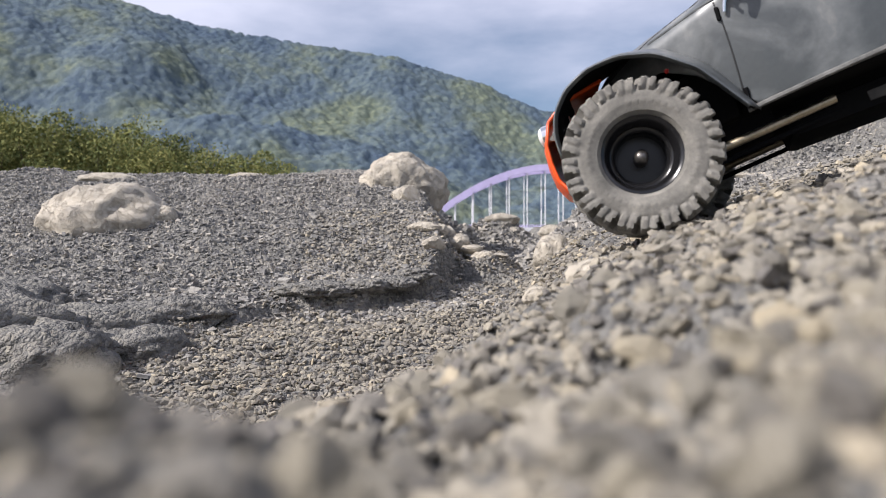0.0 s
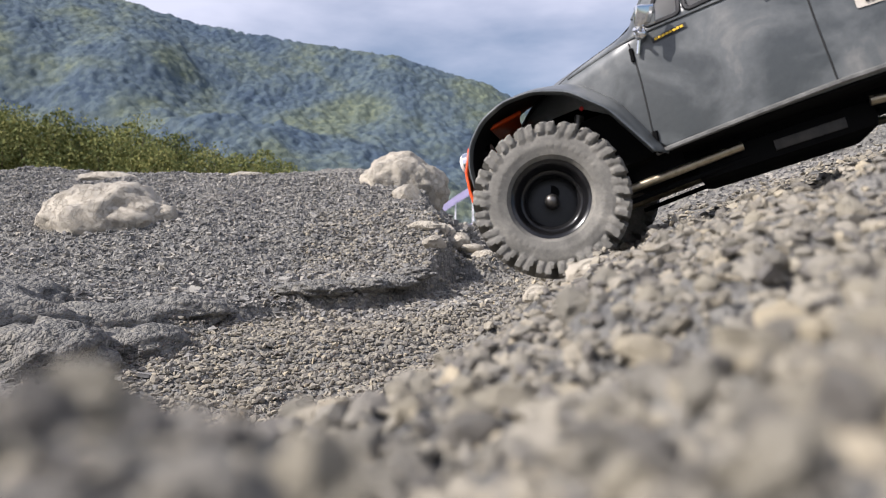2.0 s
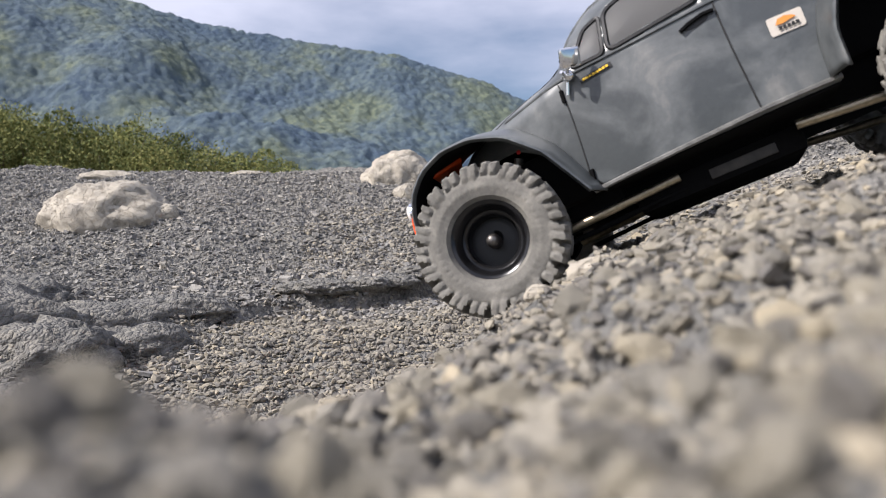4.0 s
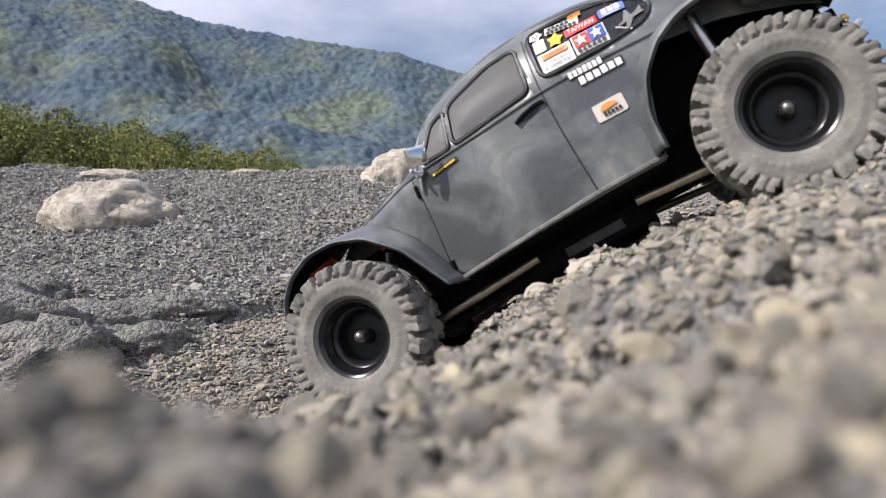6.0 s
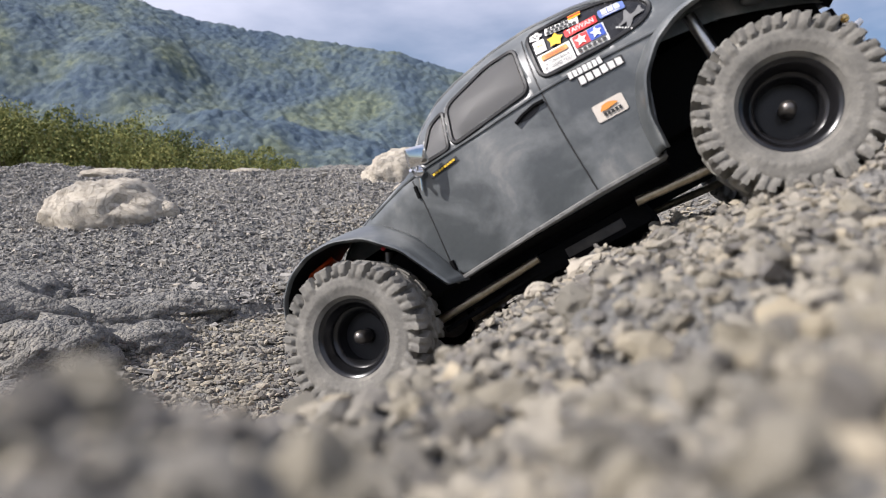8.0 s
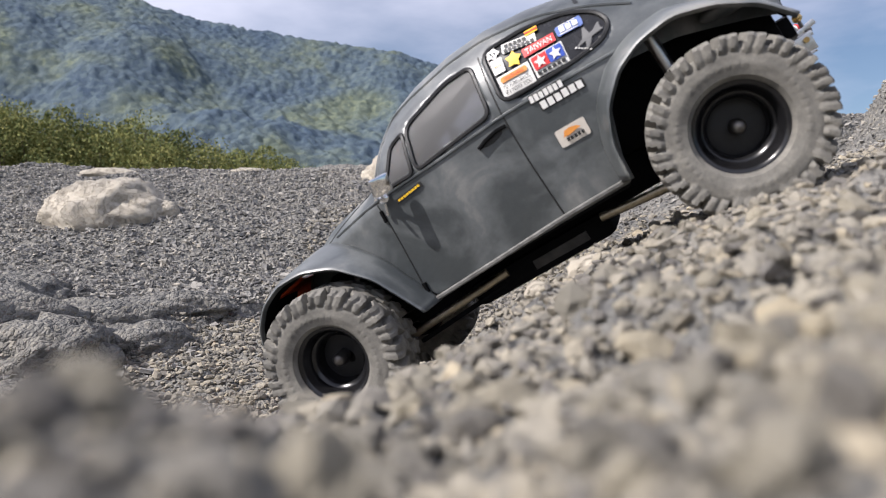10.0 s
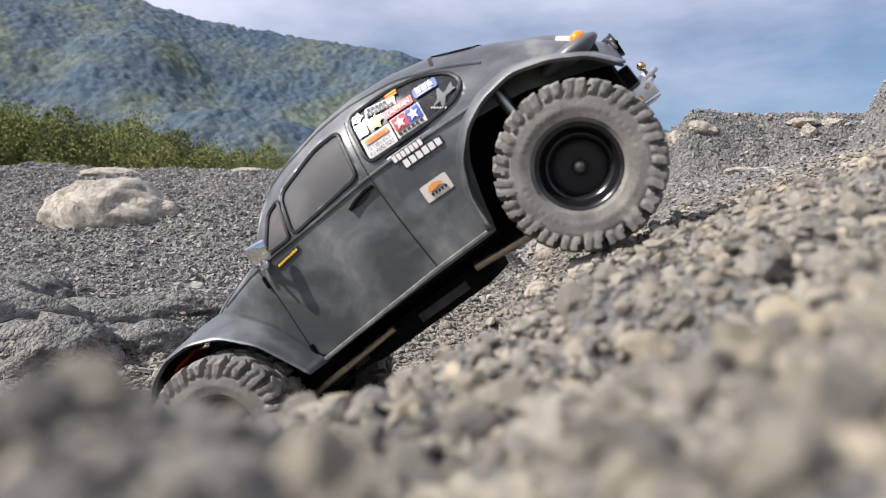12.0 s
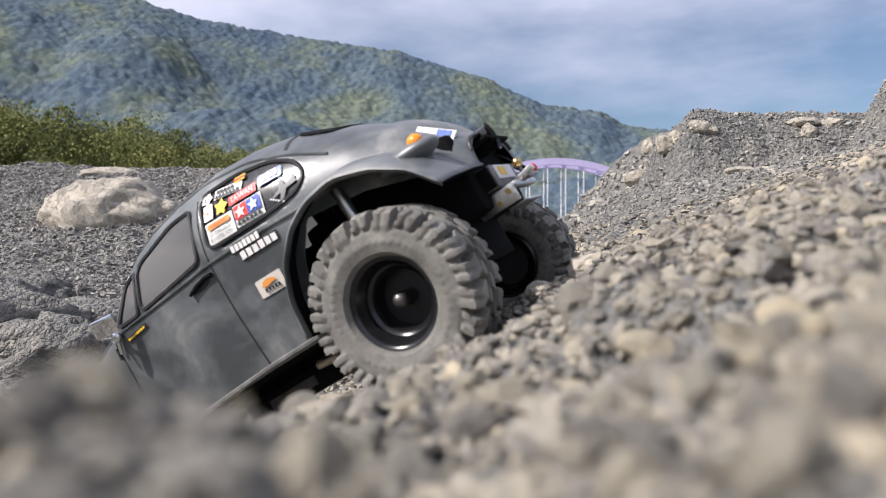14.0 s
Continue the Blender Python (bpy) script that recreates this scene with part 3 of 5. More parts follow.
def canopy(x, y):
    """Rounded crowns of many trees, as a height over the slope."""
    cell, best = 4.4, np.full(np.shape(x), -1.0)
    ix, iy = np.floor(x / cell).astype(np.int64), np.floor(y / cell).astype(np.int64)
    for dx in (-1, 0, 1):
        for dy in (-1, 0, 1):
            a, b = ix + dx, iy + dy
            h = ((a * 374761393 + b * 668265263) ^ 0x5BD1E995) & 0x7FFFFFFF
            h = ((h ^ (h >> 13)) * 1274126177) & 0x7FFFFFFF
            u, v, w = (h & 1023) / 1023.0, ((h >> 10) & 1023) / 1023.0, ((h >> 20) & 1023) / 1023.0
            r = 1.9 + 2.6 * w
            d2 = ((x - (a + u) * cell) ** 2 + (y - (b + v) * cell) ** 2) / r ** 2
            best = np.maximum(best, np.sqrt(np.maximum(0, 1 - d2)) * r * (0.3 + 0.5 * u))
    return best + 1.3 * fbm(x, y, 4.0, 3, 67, 0.7) + 2.5 * fbm(x, y, 22.0, 2, 69)


def build_hill():
    xs, ys = np.linspace(-640, 420, 640), np.concatenate([np.linspace(330, 712, 330), np.linspace(730, 1300, 10)])
    gx, gy = np.meshgrid(xs, ys)
    hill = new("hillside", grid_mesh("hillside", xs, ys, hill_height(gx, gy) + canopy(gx, gy) - 3))
    hill.data.materials.append(HAZED_WOODS)
    tagged(hill, "long hillside wholly covered with dense mixed trees", "hill", kind="structure")


def build_far_ridge():
    xs, ys = np.linspace(-200, 1900, 120), np.linspace(1500, 2100, 14)
    gx, gy = np.meshgrid(xs, ys)
    z = (300 + 60 * fbm(gx, gy, 500, 3, 71)) * np.sin(np.clip((gy - 1500) / 500, 0, 1) * 1.57) - 10
    far = new("far_ridge", grid_mesh("far_ridge", xs, ys, z))
    far.data.materials.append(HAZED_WOODS)
    tagged(far, "distant wooded ridge beyond the valley", "hill", kind="structure")


def part(name, bm, mat, parent=None, label="", smooth=True):
    me = bpy.data.meshes.new(name)
    bmesh.ops.recalc_face_normals(bm, faces=bm.faces)
    bm.to_mesh(me)
    bm.free()
    if smooth:
        me.polygons.foreach_set("use_smooth", np.ones(len(me.polygons), bool))
        me.set_sharp_from_angle(angle=radians(38))
    me.materials.append(mat)
    ob = new(name, me)
    if parent is not None:
        ob.parent = parent
    return tagged(ob, label)


def add_box(bm, lo, hi, m=Matrix(), bevel=0.0):
    c, s = (Vector(lo) + Vector(hi)) / 2, Vector(hi) - Vector(lo)
    r = bmesh.ops.create_cube(bm, size=1.0, matrix=m @ Matrix.Translation(c) @ Matrix.Diagonal((*s, 1)))
    if bevel:
        es = {e for v in r["verts"] for e in v.link_edges}
        bmesh.ops.bevel(bm, geom=list(es), offset=bevel, segments=2, affect="EDGES", profile=0.6)


def add_tube(bm, a, b, r, r2=None, segments=12):
    a, b = Vector(a), Vector(b)
    d = b - a
    m = Matrix.Translation((a + b) / 2) @ d.to_track_quat("Z", "Y").to_matrix().to_4x4()
    bmesh.ops.create_cone(bm, cap_ends=True, segments=segments, radius1=r, radius2=r if r2 is None else r2, depth=d.length, matrix=m)


def add_path(bm, pts, r, segments=8):
    """A round strip swept along points as one skin."""
    pts = [Vector(p) for p in pts]
    closed = (pts[0] - pts[-1]).length < 1e-7
    if closed:
        pts = pts[:-1]
    n, rings, up = len(pts), [], Vector((0, 1, 0))
    for i, p in enumerate(pts):
        t = ((pts[(i + 1) % n] if closed or i < n - 1 else p) - (pts[i - 1] if closed or i else p)).normalized()
        a = t.cross(up).normalized()
        b = a.cross(t)
        rings.append([bm.verts.new(p + a * r * math.cos(6.2832 * k / segments) + b * r * math.sin(6.2832 * k / segments)) for k in range(segments)])
    for i in range(n if closed else n - 1):
        q, w = rings[i], rings[(i + 1) % n]
        for k in range(segments):
            bm.faces.new((q[k], q[(k + 1) % segments], w[(k + 1) % segments], w[k]))
    if not closed:
        bm.faces.new(rings[0])
        bm.faces.new(rings[-1])


def add_lathe(bm, profile, segments, axis_y=0.0):
    """Turn (radius, y) pairs round the y axis."""
    rings = []
    for r, y in profile:
        rings.append([bm.verts.new((r * math.cos(2 * math.pi * k / segments), y + axis_y, r * math.sin(2 * math.pi * k / segments))) for k in range(segments)])
    for a, b in zip(rings[:-1], rings[1:]):
        for k in range(segments):
            bm.faces.new((a[k], a[(k + 1) % segments], b[(k + 1) % segments], b[k]))
    return rings


BRIDGE = (40.0, 250.0, 7.4)


def build_bridge():
    """A tied-arch road bridge: two ribs, hangers, deck and railings."""
    cx, cy, cz = BRIDGE
    half, rise = 48.5, 22.0
    bridge = tagged(new("arch_bridge"), "lilac steel tied-arch bridge over the river", "bridge")
    bridge.location = BRIDGE

    def arch_z(x):
        return rise * (1 - (x / half) ** 2)

    for dy in (0.0, 10.0):
        bm = bmesh.new()
        rings = []
        for k in range(49):
            x = -half + 2 * half * k / 48
            z = arch_z(x)
            rings.append([bm.verts.new((x, dy + a * 0.8, z + b * 1.15)) for a, b in ((-1, -1), (1, -1), (1, 1), (-1, 1))])
        for a, b in zip(rings[:-1], rings[1:]):
            for k in range(4):
                bm.faces.new((a[k], a[(k + 1) % 4], b[(k + 1) % 4], b[k]))
        bm.faces.new(rings[0])
        bm.faces.new(rings[-1])
        part("arch_rib", bm, LILAC, bridge, smooth=False)
        for k in range(1, 15):
            x = -half + 2 * half * k / 15
            bm = bmesh.new()
            add_tube(bm, (x, dy, 0.5), (x, dy, arch_z(x)), 0.22, segments=8)
            part("hanger", bm, PALE_STEEL, bridge, "pale steel hanger")
    for k in range(2, 14):
        x = -half + 2 * half * k / 15
        bm = bmesh.new()
        add_tube(bm, (x, 0.7, arch_z(x)), (x, 9.3, arch_z(x)), 0.35, segments=8)
        part("cross_brace", bm, LILAC, bridge)
    bm = bmesh.new()
    add_box(bm, (-130, -1.5, -1.2), (130, 11.5, 0.3))
    part("deck", bm, PALE_STEEL, bridge, "pale concrete bridge deck", smooth=False)
    for dy in (-1.3, 11.3):
        bm = bmesh.new()
        for z in (0.7, 1.2):
            add_tube(bm, (-130, dy, z), (130, dy, z), 0.09, segments=6)
        for k in range(66):
            add_tube(bm, (-130 + 4 * k, dy, 0.3), (-130 + 4 * k, dy, 1.2), 0.08, segments=5)
        part("railing", bm, LILAC, bridge)
    for x in (-110, -half, half, 110):
        bm = bmesh.new()
        add_box(bm, (x - 1.5, 0, -12), (x + 1.5, 10, -1.2))
        part("pier", bm, PALE_STEEL, bridge, "pale concrete pier", smooth=False)


def leaf_cluster(rng, centre, radius, count, leaf):
    """Loose small leaves round a centre, as four-cornered blades bent at random."""
    d = rng.normal(0, 1, (count, 3))
    d /= np.linalg.norm(d, axis=1)[:, None]
    p = centre + d * radius * rng.uniform(0.55, 1.05, (count, 1)) ** 0.6
    u = rng.normal(0, 1, (count, 3))
    u /= np.linalg.norm(u, axis=1)[:, None]
    w = np.cross(u, rng.normal(0, 1, (count, 3)))
    w /= np.linalg.norm(w, axis=1)[:, None]
    s = leaf * rng.uniform(0.6, 1.4, (count, 1))
    return np.stack([p - u * s, p - w * s * 0.55, p + u * s, p + w * s * 0.55], 1)


def build_bush(seed, tall):
    """A shrub or small tree: a forked trunk and a crown of many small leaves in uneven clumps."""
    rng = np.random.default_rng(seed)
    bush = tagged(new("bush"), "yellow-green bush in a thicket behind the bank", "bush", "thicket bushes")
    bm = bmesh.new()
    add_tube(bm, (0, 0, -0.5), (0.1, 0, tall * 0.35), 0.13, 0.09, 8)
    quads = []
    for k in range(30):
        a = rng.uniform(0, 6.283)
        r = tall * 0.42 * math.sqrt(rng.random())
        z = tall * (0.12 + 0.80 * rng.random() * (1 - 0.45 * (r / (tall * 0.42)) ** 2))
        c = np.array([r * math.cos(a), r * math.sin(a), z])
        add_tube(bm, (0.05, 0, tall * 0.18), Vector(c), 0.05, 0.015, 5)
        quads.append(leaf_cluster(rng, c, tall * rng.uniform(0.10, 0.19), 430, 0.052))
    part("trunk", bm, BARK, bush, "thin forked brown trunk")
    q = np.concatenate(quads)
    me = raw_mesh("crown", q.reshape(-1, 3), np.arange(len(q) * 4).reshape(-1, 4), smooth=False)
    me.materials.append(THICKET)
    crown = new("crown", me)
    crown.parent = bush
    return bush


def build_thicket():
    first = [build_bush(40 + k, t) for k, t in enumerate((6.0, 5.2, 4.4))]
    rng = np.random.default_rng(9)
    rows = []
    for y0, dz in ((34.0, 0.0), (38.0, 0.8)):
        x = -27.0
        while x < -7.4 * y0 / 34:
            rows.append((x * (y0 / 36), y0 + rng.uniform(-1.2, 1.2)))
            x += rng.uniform(0.85, 1.35)
    for k, (x, y) in enumerate(rows):
        want = (441 - np.interp(784 + 1230 * x / y, [-120, 0, 70, 200, 300, 390, 450, 510, 560], [170, 182, 196, 218, 236, 256, 270, 290, 305])) / 1230 * y
        b = first[k] if k < 3 else copy_thing(first[k % 3], Matrix())
        s = (want + 1.1) / (6.0, 5.2, 4.4)[k % 3] * rng.uniform(0.88, 0.98)
        b.location, b.rotation_euler, b.scale = (x, y, float(gully(0.0, y)) - 0.1), (0, 0, rng.uniform(0, 6.28)), (s, s, s)


build_hill()
build_far_ridge()
build_bridge()
build_thicket()


# ---- the car: x forward, y to its left, z up, from the middle of the rear axle ----
RADIUS, WHEELBASE, TRACK = 0.051, 0.29, 0.086

def lut(x, table):
    return float(np.interp(x, [a for a, _ in table], [b for _, b in table]))


TOP = [(-0.072, 0.050), (-0.060, 0.066), (-0.042, 0.083), (-0.02, 0.101), (0.0, 0.114), (0.0414, 0.134), (0.07, 0.142), (0.10, 0.1465), (0.13, 0.1465),
       (0.16, 0.142), (0.18, 0.136), (0.197, 0.124), (0.207, 0.112), (0.2135, 0.1), (0.225, 0.0955), (0.26, 0.0915), (0.275, 0.089), (0.30, 0.079),
       (0.315, 0.067), (0.325, 0.052)]
WIDE = [(-0.072, 0.030), (-0.05, 0.045), (-0.02, 0.057), (0.02, 0.067), (0.06, 0.073), (0.10, 0.076), (0.16, 0.077), (0.20, 0.075), (0.225, 0.071),
        (0.26, 0.058), (0.29, 0.046), (0.315, 0.034), (0.325, 0.022)]
BELT = [(-0.072, 0.042), (-0.04, 0.055), (0.0, 0.068), (0.06, 0.076), (0.20, 0.079), (0.225, 0.073), (0.30, 0.058), (0.325, 0.042)]
FLOOR = [(-0.072, 0.046), (-0.052, 0.062), (-0.04, 0.070), (-0.02, 0.080), (0.0, 0.085), (0.022, 0.082), (0.038, 0.072), (0.052, 0.052), (0.0600, 0.027), (0.0645, 0.006), (0.10, 0.006),
         (0.21, 0.004), (0.219, 0.010), (0.228, 0.025), (0.24, 0.040), (0.26, 0.054), (0.285, 0.056), (0.305, 0.048), (0.325, 0.036)]
BULGE = 2.3


def half_width(x, z):
    """How far the body's skin stands out at (x, z)."""
    w, zb, zt = lut(x, WIDE), lut(x, BELT), lut(x, TOP)
    if z <= zb:
        return w * (1 - 0.05 * ((zb - z) / 0.075) ** 2)
    u = min(1.0, (z - zb) / max(1e-4, zt - zb))
    return w * max(0.0, 1 - u ** BULGE) ** (1 / BULGE)


def inside(poly, x, z):
    hit = False
    for (x1, z1), (x2, z2) in zip(poly, poly[1:] + poly[:1]):
        if (z1 > z) != (z2 > z) and x < (x2 - x1) * (z - z1) / (z2 - z1) + x1:
            hit = not hit
    return hit


def rounded(poly, r, n=4):
    """The same outline with its corners rounded."""
    out = []
    k = len(poly)
    for i in range(k):
        p, a, b = Vector(poly[i]), Vector(poly[i - 1]), Vector(poly[(i + 1) % k])
        d1, d2 = (a - p), (b - p)
        p1, p2 = p + d1.normalized() * min(r, d1.length * 0.45), p + d2.normalized() * min(r, d2.length * 0.45)
        for j in range(n + 1):
            t = j / n
            q = p1 * (1 - t) ** 2 + p * 2 * t * (1 - t) + p2 * t * t
            out.append((q.x, q.y))
    return out


VENT_WINDOW = rounded([(0.2025, 0.0845), (0.180, 0.0835), (0.1745, 0.111), (0.187, 0.1075)], 0.004)
DOOR_WINDOW = rounded([(0.1765, 0.0835), (0.1165, 0.0875), (0.1135, 0.122), (0.135, 0.1225), (0.171, 0.1125)], 0.006)
QUARTER_WINDOW = rounded([(0.1055, 0.089), (0.058, 0.0865), (0.036, 0.0885), (0.0275, 0.096), (0.032, 0.107), (0.048, 0.117), (0.075, 0.1235), (0.1035, 0.1245)], 0.007)
WINDSCREEN_U, REAR_WINDOW_U = (0.192, 0.2135), (0.006, 0.040)


def build_shell(car):
    n_x, n_side, n_top = 150, 22, 30
    xs = [-0.060 + 0.385 * k / n_x for k in range(n_x + 1)]
    bm = bmesh.new()
    rows = []
    for x in xs:
        w, zb, zt, zf = lut(x, WIDE), lut(x, BELT), lut(x, TOP), lut(x, FLOOR)
        zf = min(zf, zb - 0.002)
        prof = []
        for k in range(n_side):
            z = zf + (zb - zf) * k / n_side
            prof.append((half_width(x, z), z))
        for k in range(n_top + 1):
            a = math.pi / 2 * k / n_top
            prof.append((w * max(0, math.cos(a)) ** (2 / BULGE), zb + (zt - zb) * math.sin(a) ** (2 / BULGE)))
        ring = [(y, z) for y, z in prof] + [(-y, z) for y, z in reversed(prof[:-1])]
        rows.append([bm.verts.new((x, y, z)) for y, z in ring])
    for a, b in zip(rows[:-1], rows[1:]):
        for k in range(len(a) - 1):
            m = (a[k].co + a[k + 1].co + b[k].co + b[k + 1].co) / 4
            side = any(inside(w, m.x, m.z) for w in (VENT_WINDOW, DOOR_WINDOW, QUARTER_WINDOW)) and abs(m.y) > 0.02
            screen = WINDSCREEN_U[0] < m.x < WINDSCREEN_U[1] and abs(m.y) < 0.047 and m.z > 0.1
            rear = REAR_WINDOW_U[0] < m.x < REAR_WINDOW_U[1] and abs(m.y) < 0.032 - 0.6 * abs(m.x - 0.023) and m.z > 0.1
            if not (side or screen or rear):
                bm.faces.new((a[k], a[k + 1], b[k + 1], b[k]))
    bmesh.ops.delete(bm, geom=[v for v in bm.verts if not v.link_faces], context="VERTS")
    body = part("body", bm, PAINT, car, "matt charcoal beetle-shaped body shell, dusty")
    body.data.materials.append(BLACK)
    thick = body.modifiers.new("thickness", "SOLIDIFY")
    thick.thickness, thick.offset, thick.material_offset = 0.0012, -1, 1
    return body


def skin(x, z, side, lift):
    return Vector((x, side * (half_width(x, z) + lift), z))


def build_pane(parent, name, outline, side, mat, lift=-0.0006, label=""):
    """A sheet cut to an outline in (x, z) and bent to the body's side."""
    bm = bmesh.new()
    cx, cz = sum(p[0] for p in outline) / len(outline), sum(p[1] for p in outline) / len(outline)
    rings = []
    for s in (1.0, 0.75, 0.5, 0.25):
        rings.append([bm.verts.new(skin(cx + (x - cx) * s, cz + (z - cz) * s, side, lift)) for x, z in outline])
    mid = bm.verts.new(skin(cx, cz, side, lift))
    n = len(outline)
    for a, b in zip(rings[:-1], rings[1:]):
        for k in range(n):
            bm.faces.new((a[k], a[(k + 1) % n], b[(k + 1) % n], b[k]))
    for k in range(n):
        bm.faces.new((rings[-1][k], rings[-1][(k + 1) % n], mid))
    return part(name, bm, mat, parent, label)


def build_bead(parent, name, pts, side, r, mat, lift=0.0, closed=True, label=""):
    """A thin rounded strip laid along points of the body's side."""
    bm = bmesh.new()
    loop = [skin(x, z, side, lift) for x, z in pts]
    if closed:
        loop.append(loop[0])
    add_path(bm, loop, r, 6)
    return part(name, bm, mat, parent, label)


def arc_points(table, n):
    """Points evenly along a bent line."""
    d = [0.0]
    for a, b in zip(table[:-1], table[1:]):
        d.append(d[-1] + math.hypot(b[0] - a[0], b[1] - a[1]))
    out = []
    for k in range(n + 1):
        s = d[-1] * k / n
        out.append((float(np.interp(s, d, [p[0] for p in table])), float(np.interp(s, d, [p[1] for p in table]))))
    sm = [out[0]] + [((a[0] + 2 * b[0] + c[0]) / 4, (a[1] + 2 * b[1] + c[1]) / 4) for a, b, c in zip(out[:-2], out[1:-1], out[2:])] + [out[-1]]
    return sm


FRONT_LIP = [(0.3385, 0.018), (0.3385, 0.034), (0.3335, 0.0490), (0.321, 0.0620), (0.303, 0.0690), (0.281, 0.0685), (0.258, 0.0595), (0.2365, 0.039), (0.2255, 0.0195), (0.216, 0.002)]
REAR_LIP = [(0.064, 0.009), (0.0625, 0.032), (0.054, 0.052), (0.039, 0.067), (0.022, 0.0745), (0.0, 0.0765), (-0.0215, 0.069), (-0.041, 0.0565), (-0.054, 0.040)]


def swell(x):
    """How wide the wing's flare is along the car."""
    return float(np.interp(x, [-0.06, 0.0, 0.05, 0.07, 0.215, 0.235, 0.27, 0.33], [0.008, 0.010, 0.009, 0.006, 0.005, 0.008, 0.013, 0.010]))


def build_fender(car, lip, side, y_lip, centre, name):
    """A flared wing: it grows out of the body's side and ends in a rolled lip over the wheel."""
    pts = arc_points(lip, 40)
    bm = bmesh.new()
    rows = []
    for x, z in pts:
        d = Vector((x - centre[0], z - centre[1]))
        out = d.normalized()
        row = []
        for k in range(9):
            t = k / 8
            grow = swell(x) * (1 - t) ** 1.6
            px, pz = x + out.x * grow, z + out.y * grow
            y0 = half_width(min(0.32, max(-0.068, px)), min(pz, lut(px, TOP) - 0.004)) - 0.003
            y = y0 + (y_lip - y0) * math.sin(t * math.pi / 2) ** 0.8
            row.append(bm.verts.new((px, side * y, pz)))
        row.append(bm.verts.new((x - out.x * 0.0012, side * (y_lip + 0.0008), z - out.y * 0.0012)))
        row.append(bm.verts.new((x - out.x * 0.003, side * (y_lip - 0.002), z - out.y * 0.003)))
        rows.append(row)
    for a, b in zip(rows[:-1], rows[1:]):
        for k in range(len(a) - 1):
            bm.faces.new((a[k], a[k + 1], b[k + 1], b[k]))
    # A black sheet under the wing paints in the shade of the arch.
    shade_sheet = bmesh.new()
    inner = []
    for row, (x, z) in zip(rows, pts):
        d = Vector((x - centre[0], z - centre[1])).normalized() * 0.0026
        inner.append([shade_sheet.verts.new((v.co.x - d.x, v.co.y - side * 0.0022, v.co.z - d.y)) for v in row[:9]])
    for a, b in zip(inner[:-1], inner[1:]):
        for k in range(8):
            shade_sheet.faces.new((a[k], a[k + 1], b[k + 1], b[k]))
    f = part(name, bm, PAINT, car)
    part("liner", shade_sheet, BLACK, f, "black sheet standing in for the shade under the wing")
    # The wing's own inner faces are blackened for that shade too.
    f.data.materials.append(BLACK)
    thick = f.modifiers.new("thickness", "SOLIDIFY")
    thick.thickness, thick.offset, thick.material_offset = 0.001, -1, 1
    return f


def blend(a, b, x):
    t = min(1.0, max(0.0, (x - a) / (b - a)))
    return t * t * (3 - 2 * t)


def lug_height(a, y, r):
    """How far the moulded rubber stands proud at an angle, a width and a radius."""
    n = 21
    u = a * n / (2 * math.pi)
    s = 1 if y >= 0 else -1
    w = abs(y)
    if w < 0.0058:
        u = (u + 0.5 + 55 * y + 0.12 * s) % 1.0
        return 0.0057 * blend(0.33, 0.27, abs(u - 0.5)) * blend(0.0004, 0.0012, w)
    k = u + (0.0 if s > 0 else 0.5)
    v = k % 1.0 + 0.13 * math.sin((w - 0.005) * 420) - 0.05
    odd = int(math.floor(k)) % 2
    m = blend(0.40, 0.345, abs(v - 0.5)) * blend(0.0060, 0.0070, w)
    notch = blend(0.11, 0.05, abs(v - 0.5)) * blend(0.0125, 0.0165, w)
    if r > 0.0436:
        return 0.0061 * m * (1 - 0.2 * notch)
    zig = abs((k * 2) % 1.0 - 0.5)
    low = (0.0395 if odd else 0.0412) + 0.0024 * zig
    thick = 0.0016 + 0.0022 * blend(0.0405, 0.0436, r)
    side = thick * blend(low - 0.0004, low + 0.0004, r) * max(blend(0.43, 0.385, abs(v - 0.5)) * (1 - 0.25 * notch), 0.35 * blend(0.0425, 0.0405, r))
    ring = 0.0004 * blend(0.0280, 0.0283, r) * blend(0.0292, 0.0289, r)
    word = 0.00022 if 0.0322 < r < 0.0352 and (a % (math.pi / 2)) < 1.05 and (a * 7.5) % 1.0 < 0.62 else 0.0
    return side + ring + word


def build_tyre(bm):
    prof = [(0.0245, 0.0135), (0.0262, 0.0175), (0.0290, 0.0205), (0.0340, 0.0220), (0.0395, 0.0216), (0.0426, 0.0203), (0.0443, 0.0184), (0.0451, 0.0150), (0.0453, 0.0)]
    prof = prof + [(r, -y) for r, y in reversed(prof[:-1])]
    d = np.concatenate([[0], np.cumsum([math.dist(p, q) for p, q in zip(prof[:-1], prof[1:])])])
    fine = np.linspace(0, d[-1], 69)
    rs, ys = np.interp(fine, d, [p[0] for p in prof]), np.interp(fine, d, [p[1] for p in prof])
    nr, ny = -np.gradient(ys), np.gradient(rs)
    size = np.hypot(nr, ny)
    nr, ny = nr / size, ny / size
    n = 378
    rings = []
    for i in range(69):
        ring = []
        for k in range(n):
            a = 2 * math.pi * k / n
            h = lug_height(a, ys[i], rs[i])
            r, y = rs[i] + nr[i] * h, ys[i] + ny[i] * h
            ring.append(bm.verts.new((r * math.cos(a), y, r * math.sin(a))))
        rings.append(ring)
    for a, b in zip(rings[:-1], rings[1:]):
        for k in range(n):
            bm.faces.new((a[k], a[(k + 1) % n], b[(k + 1) % n], b[k]))


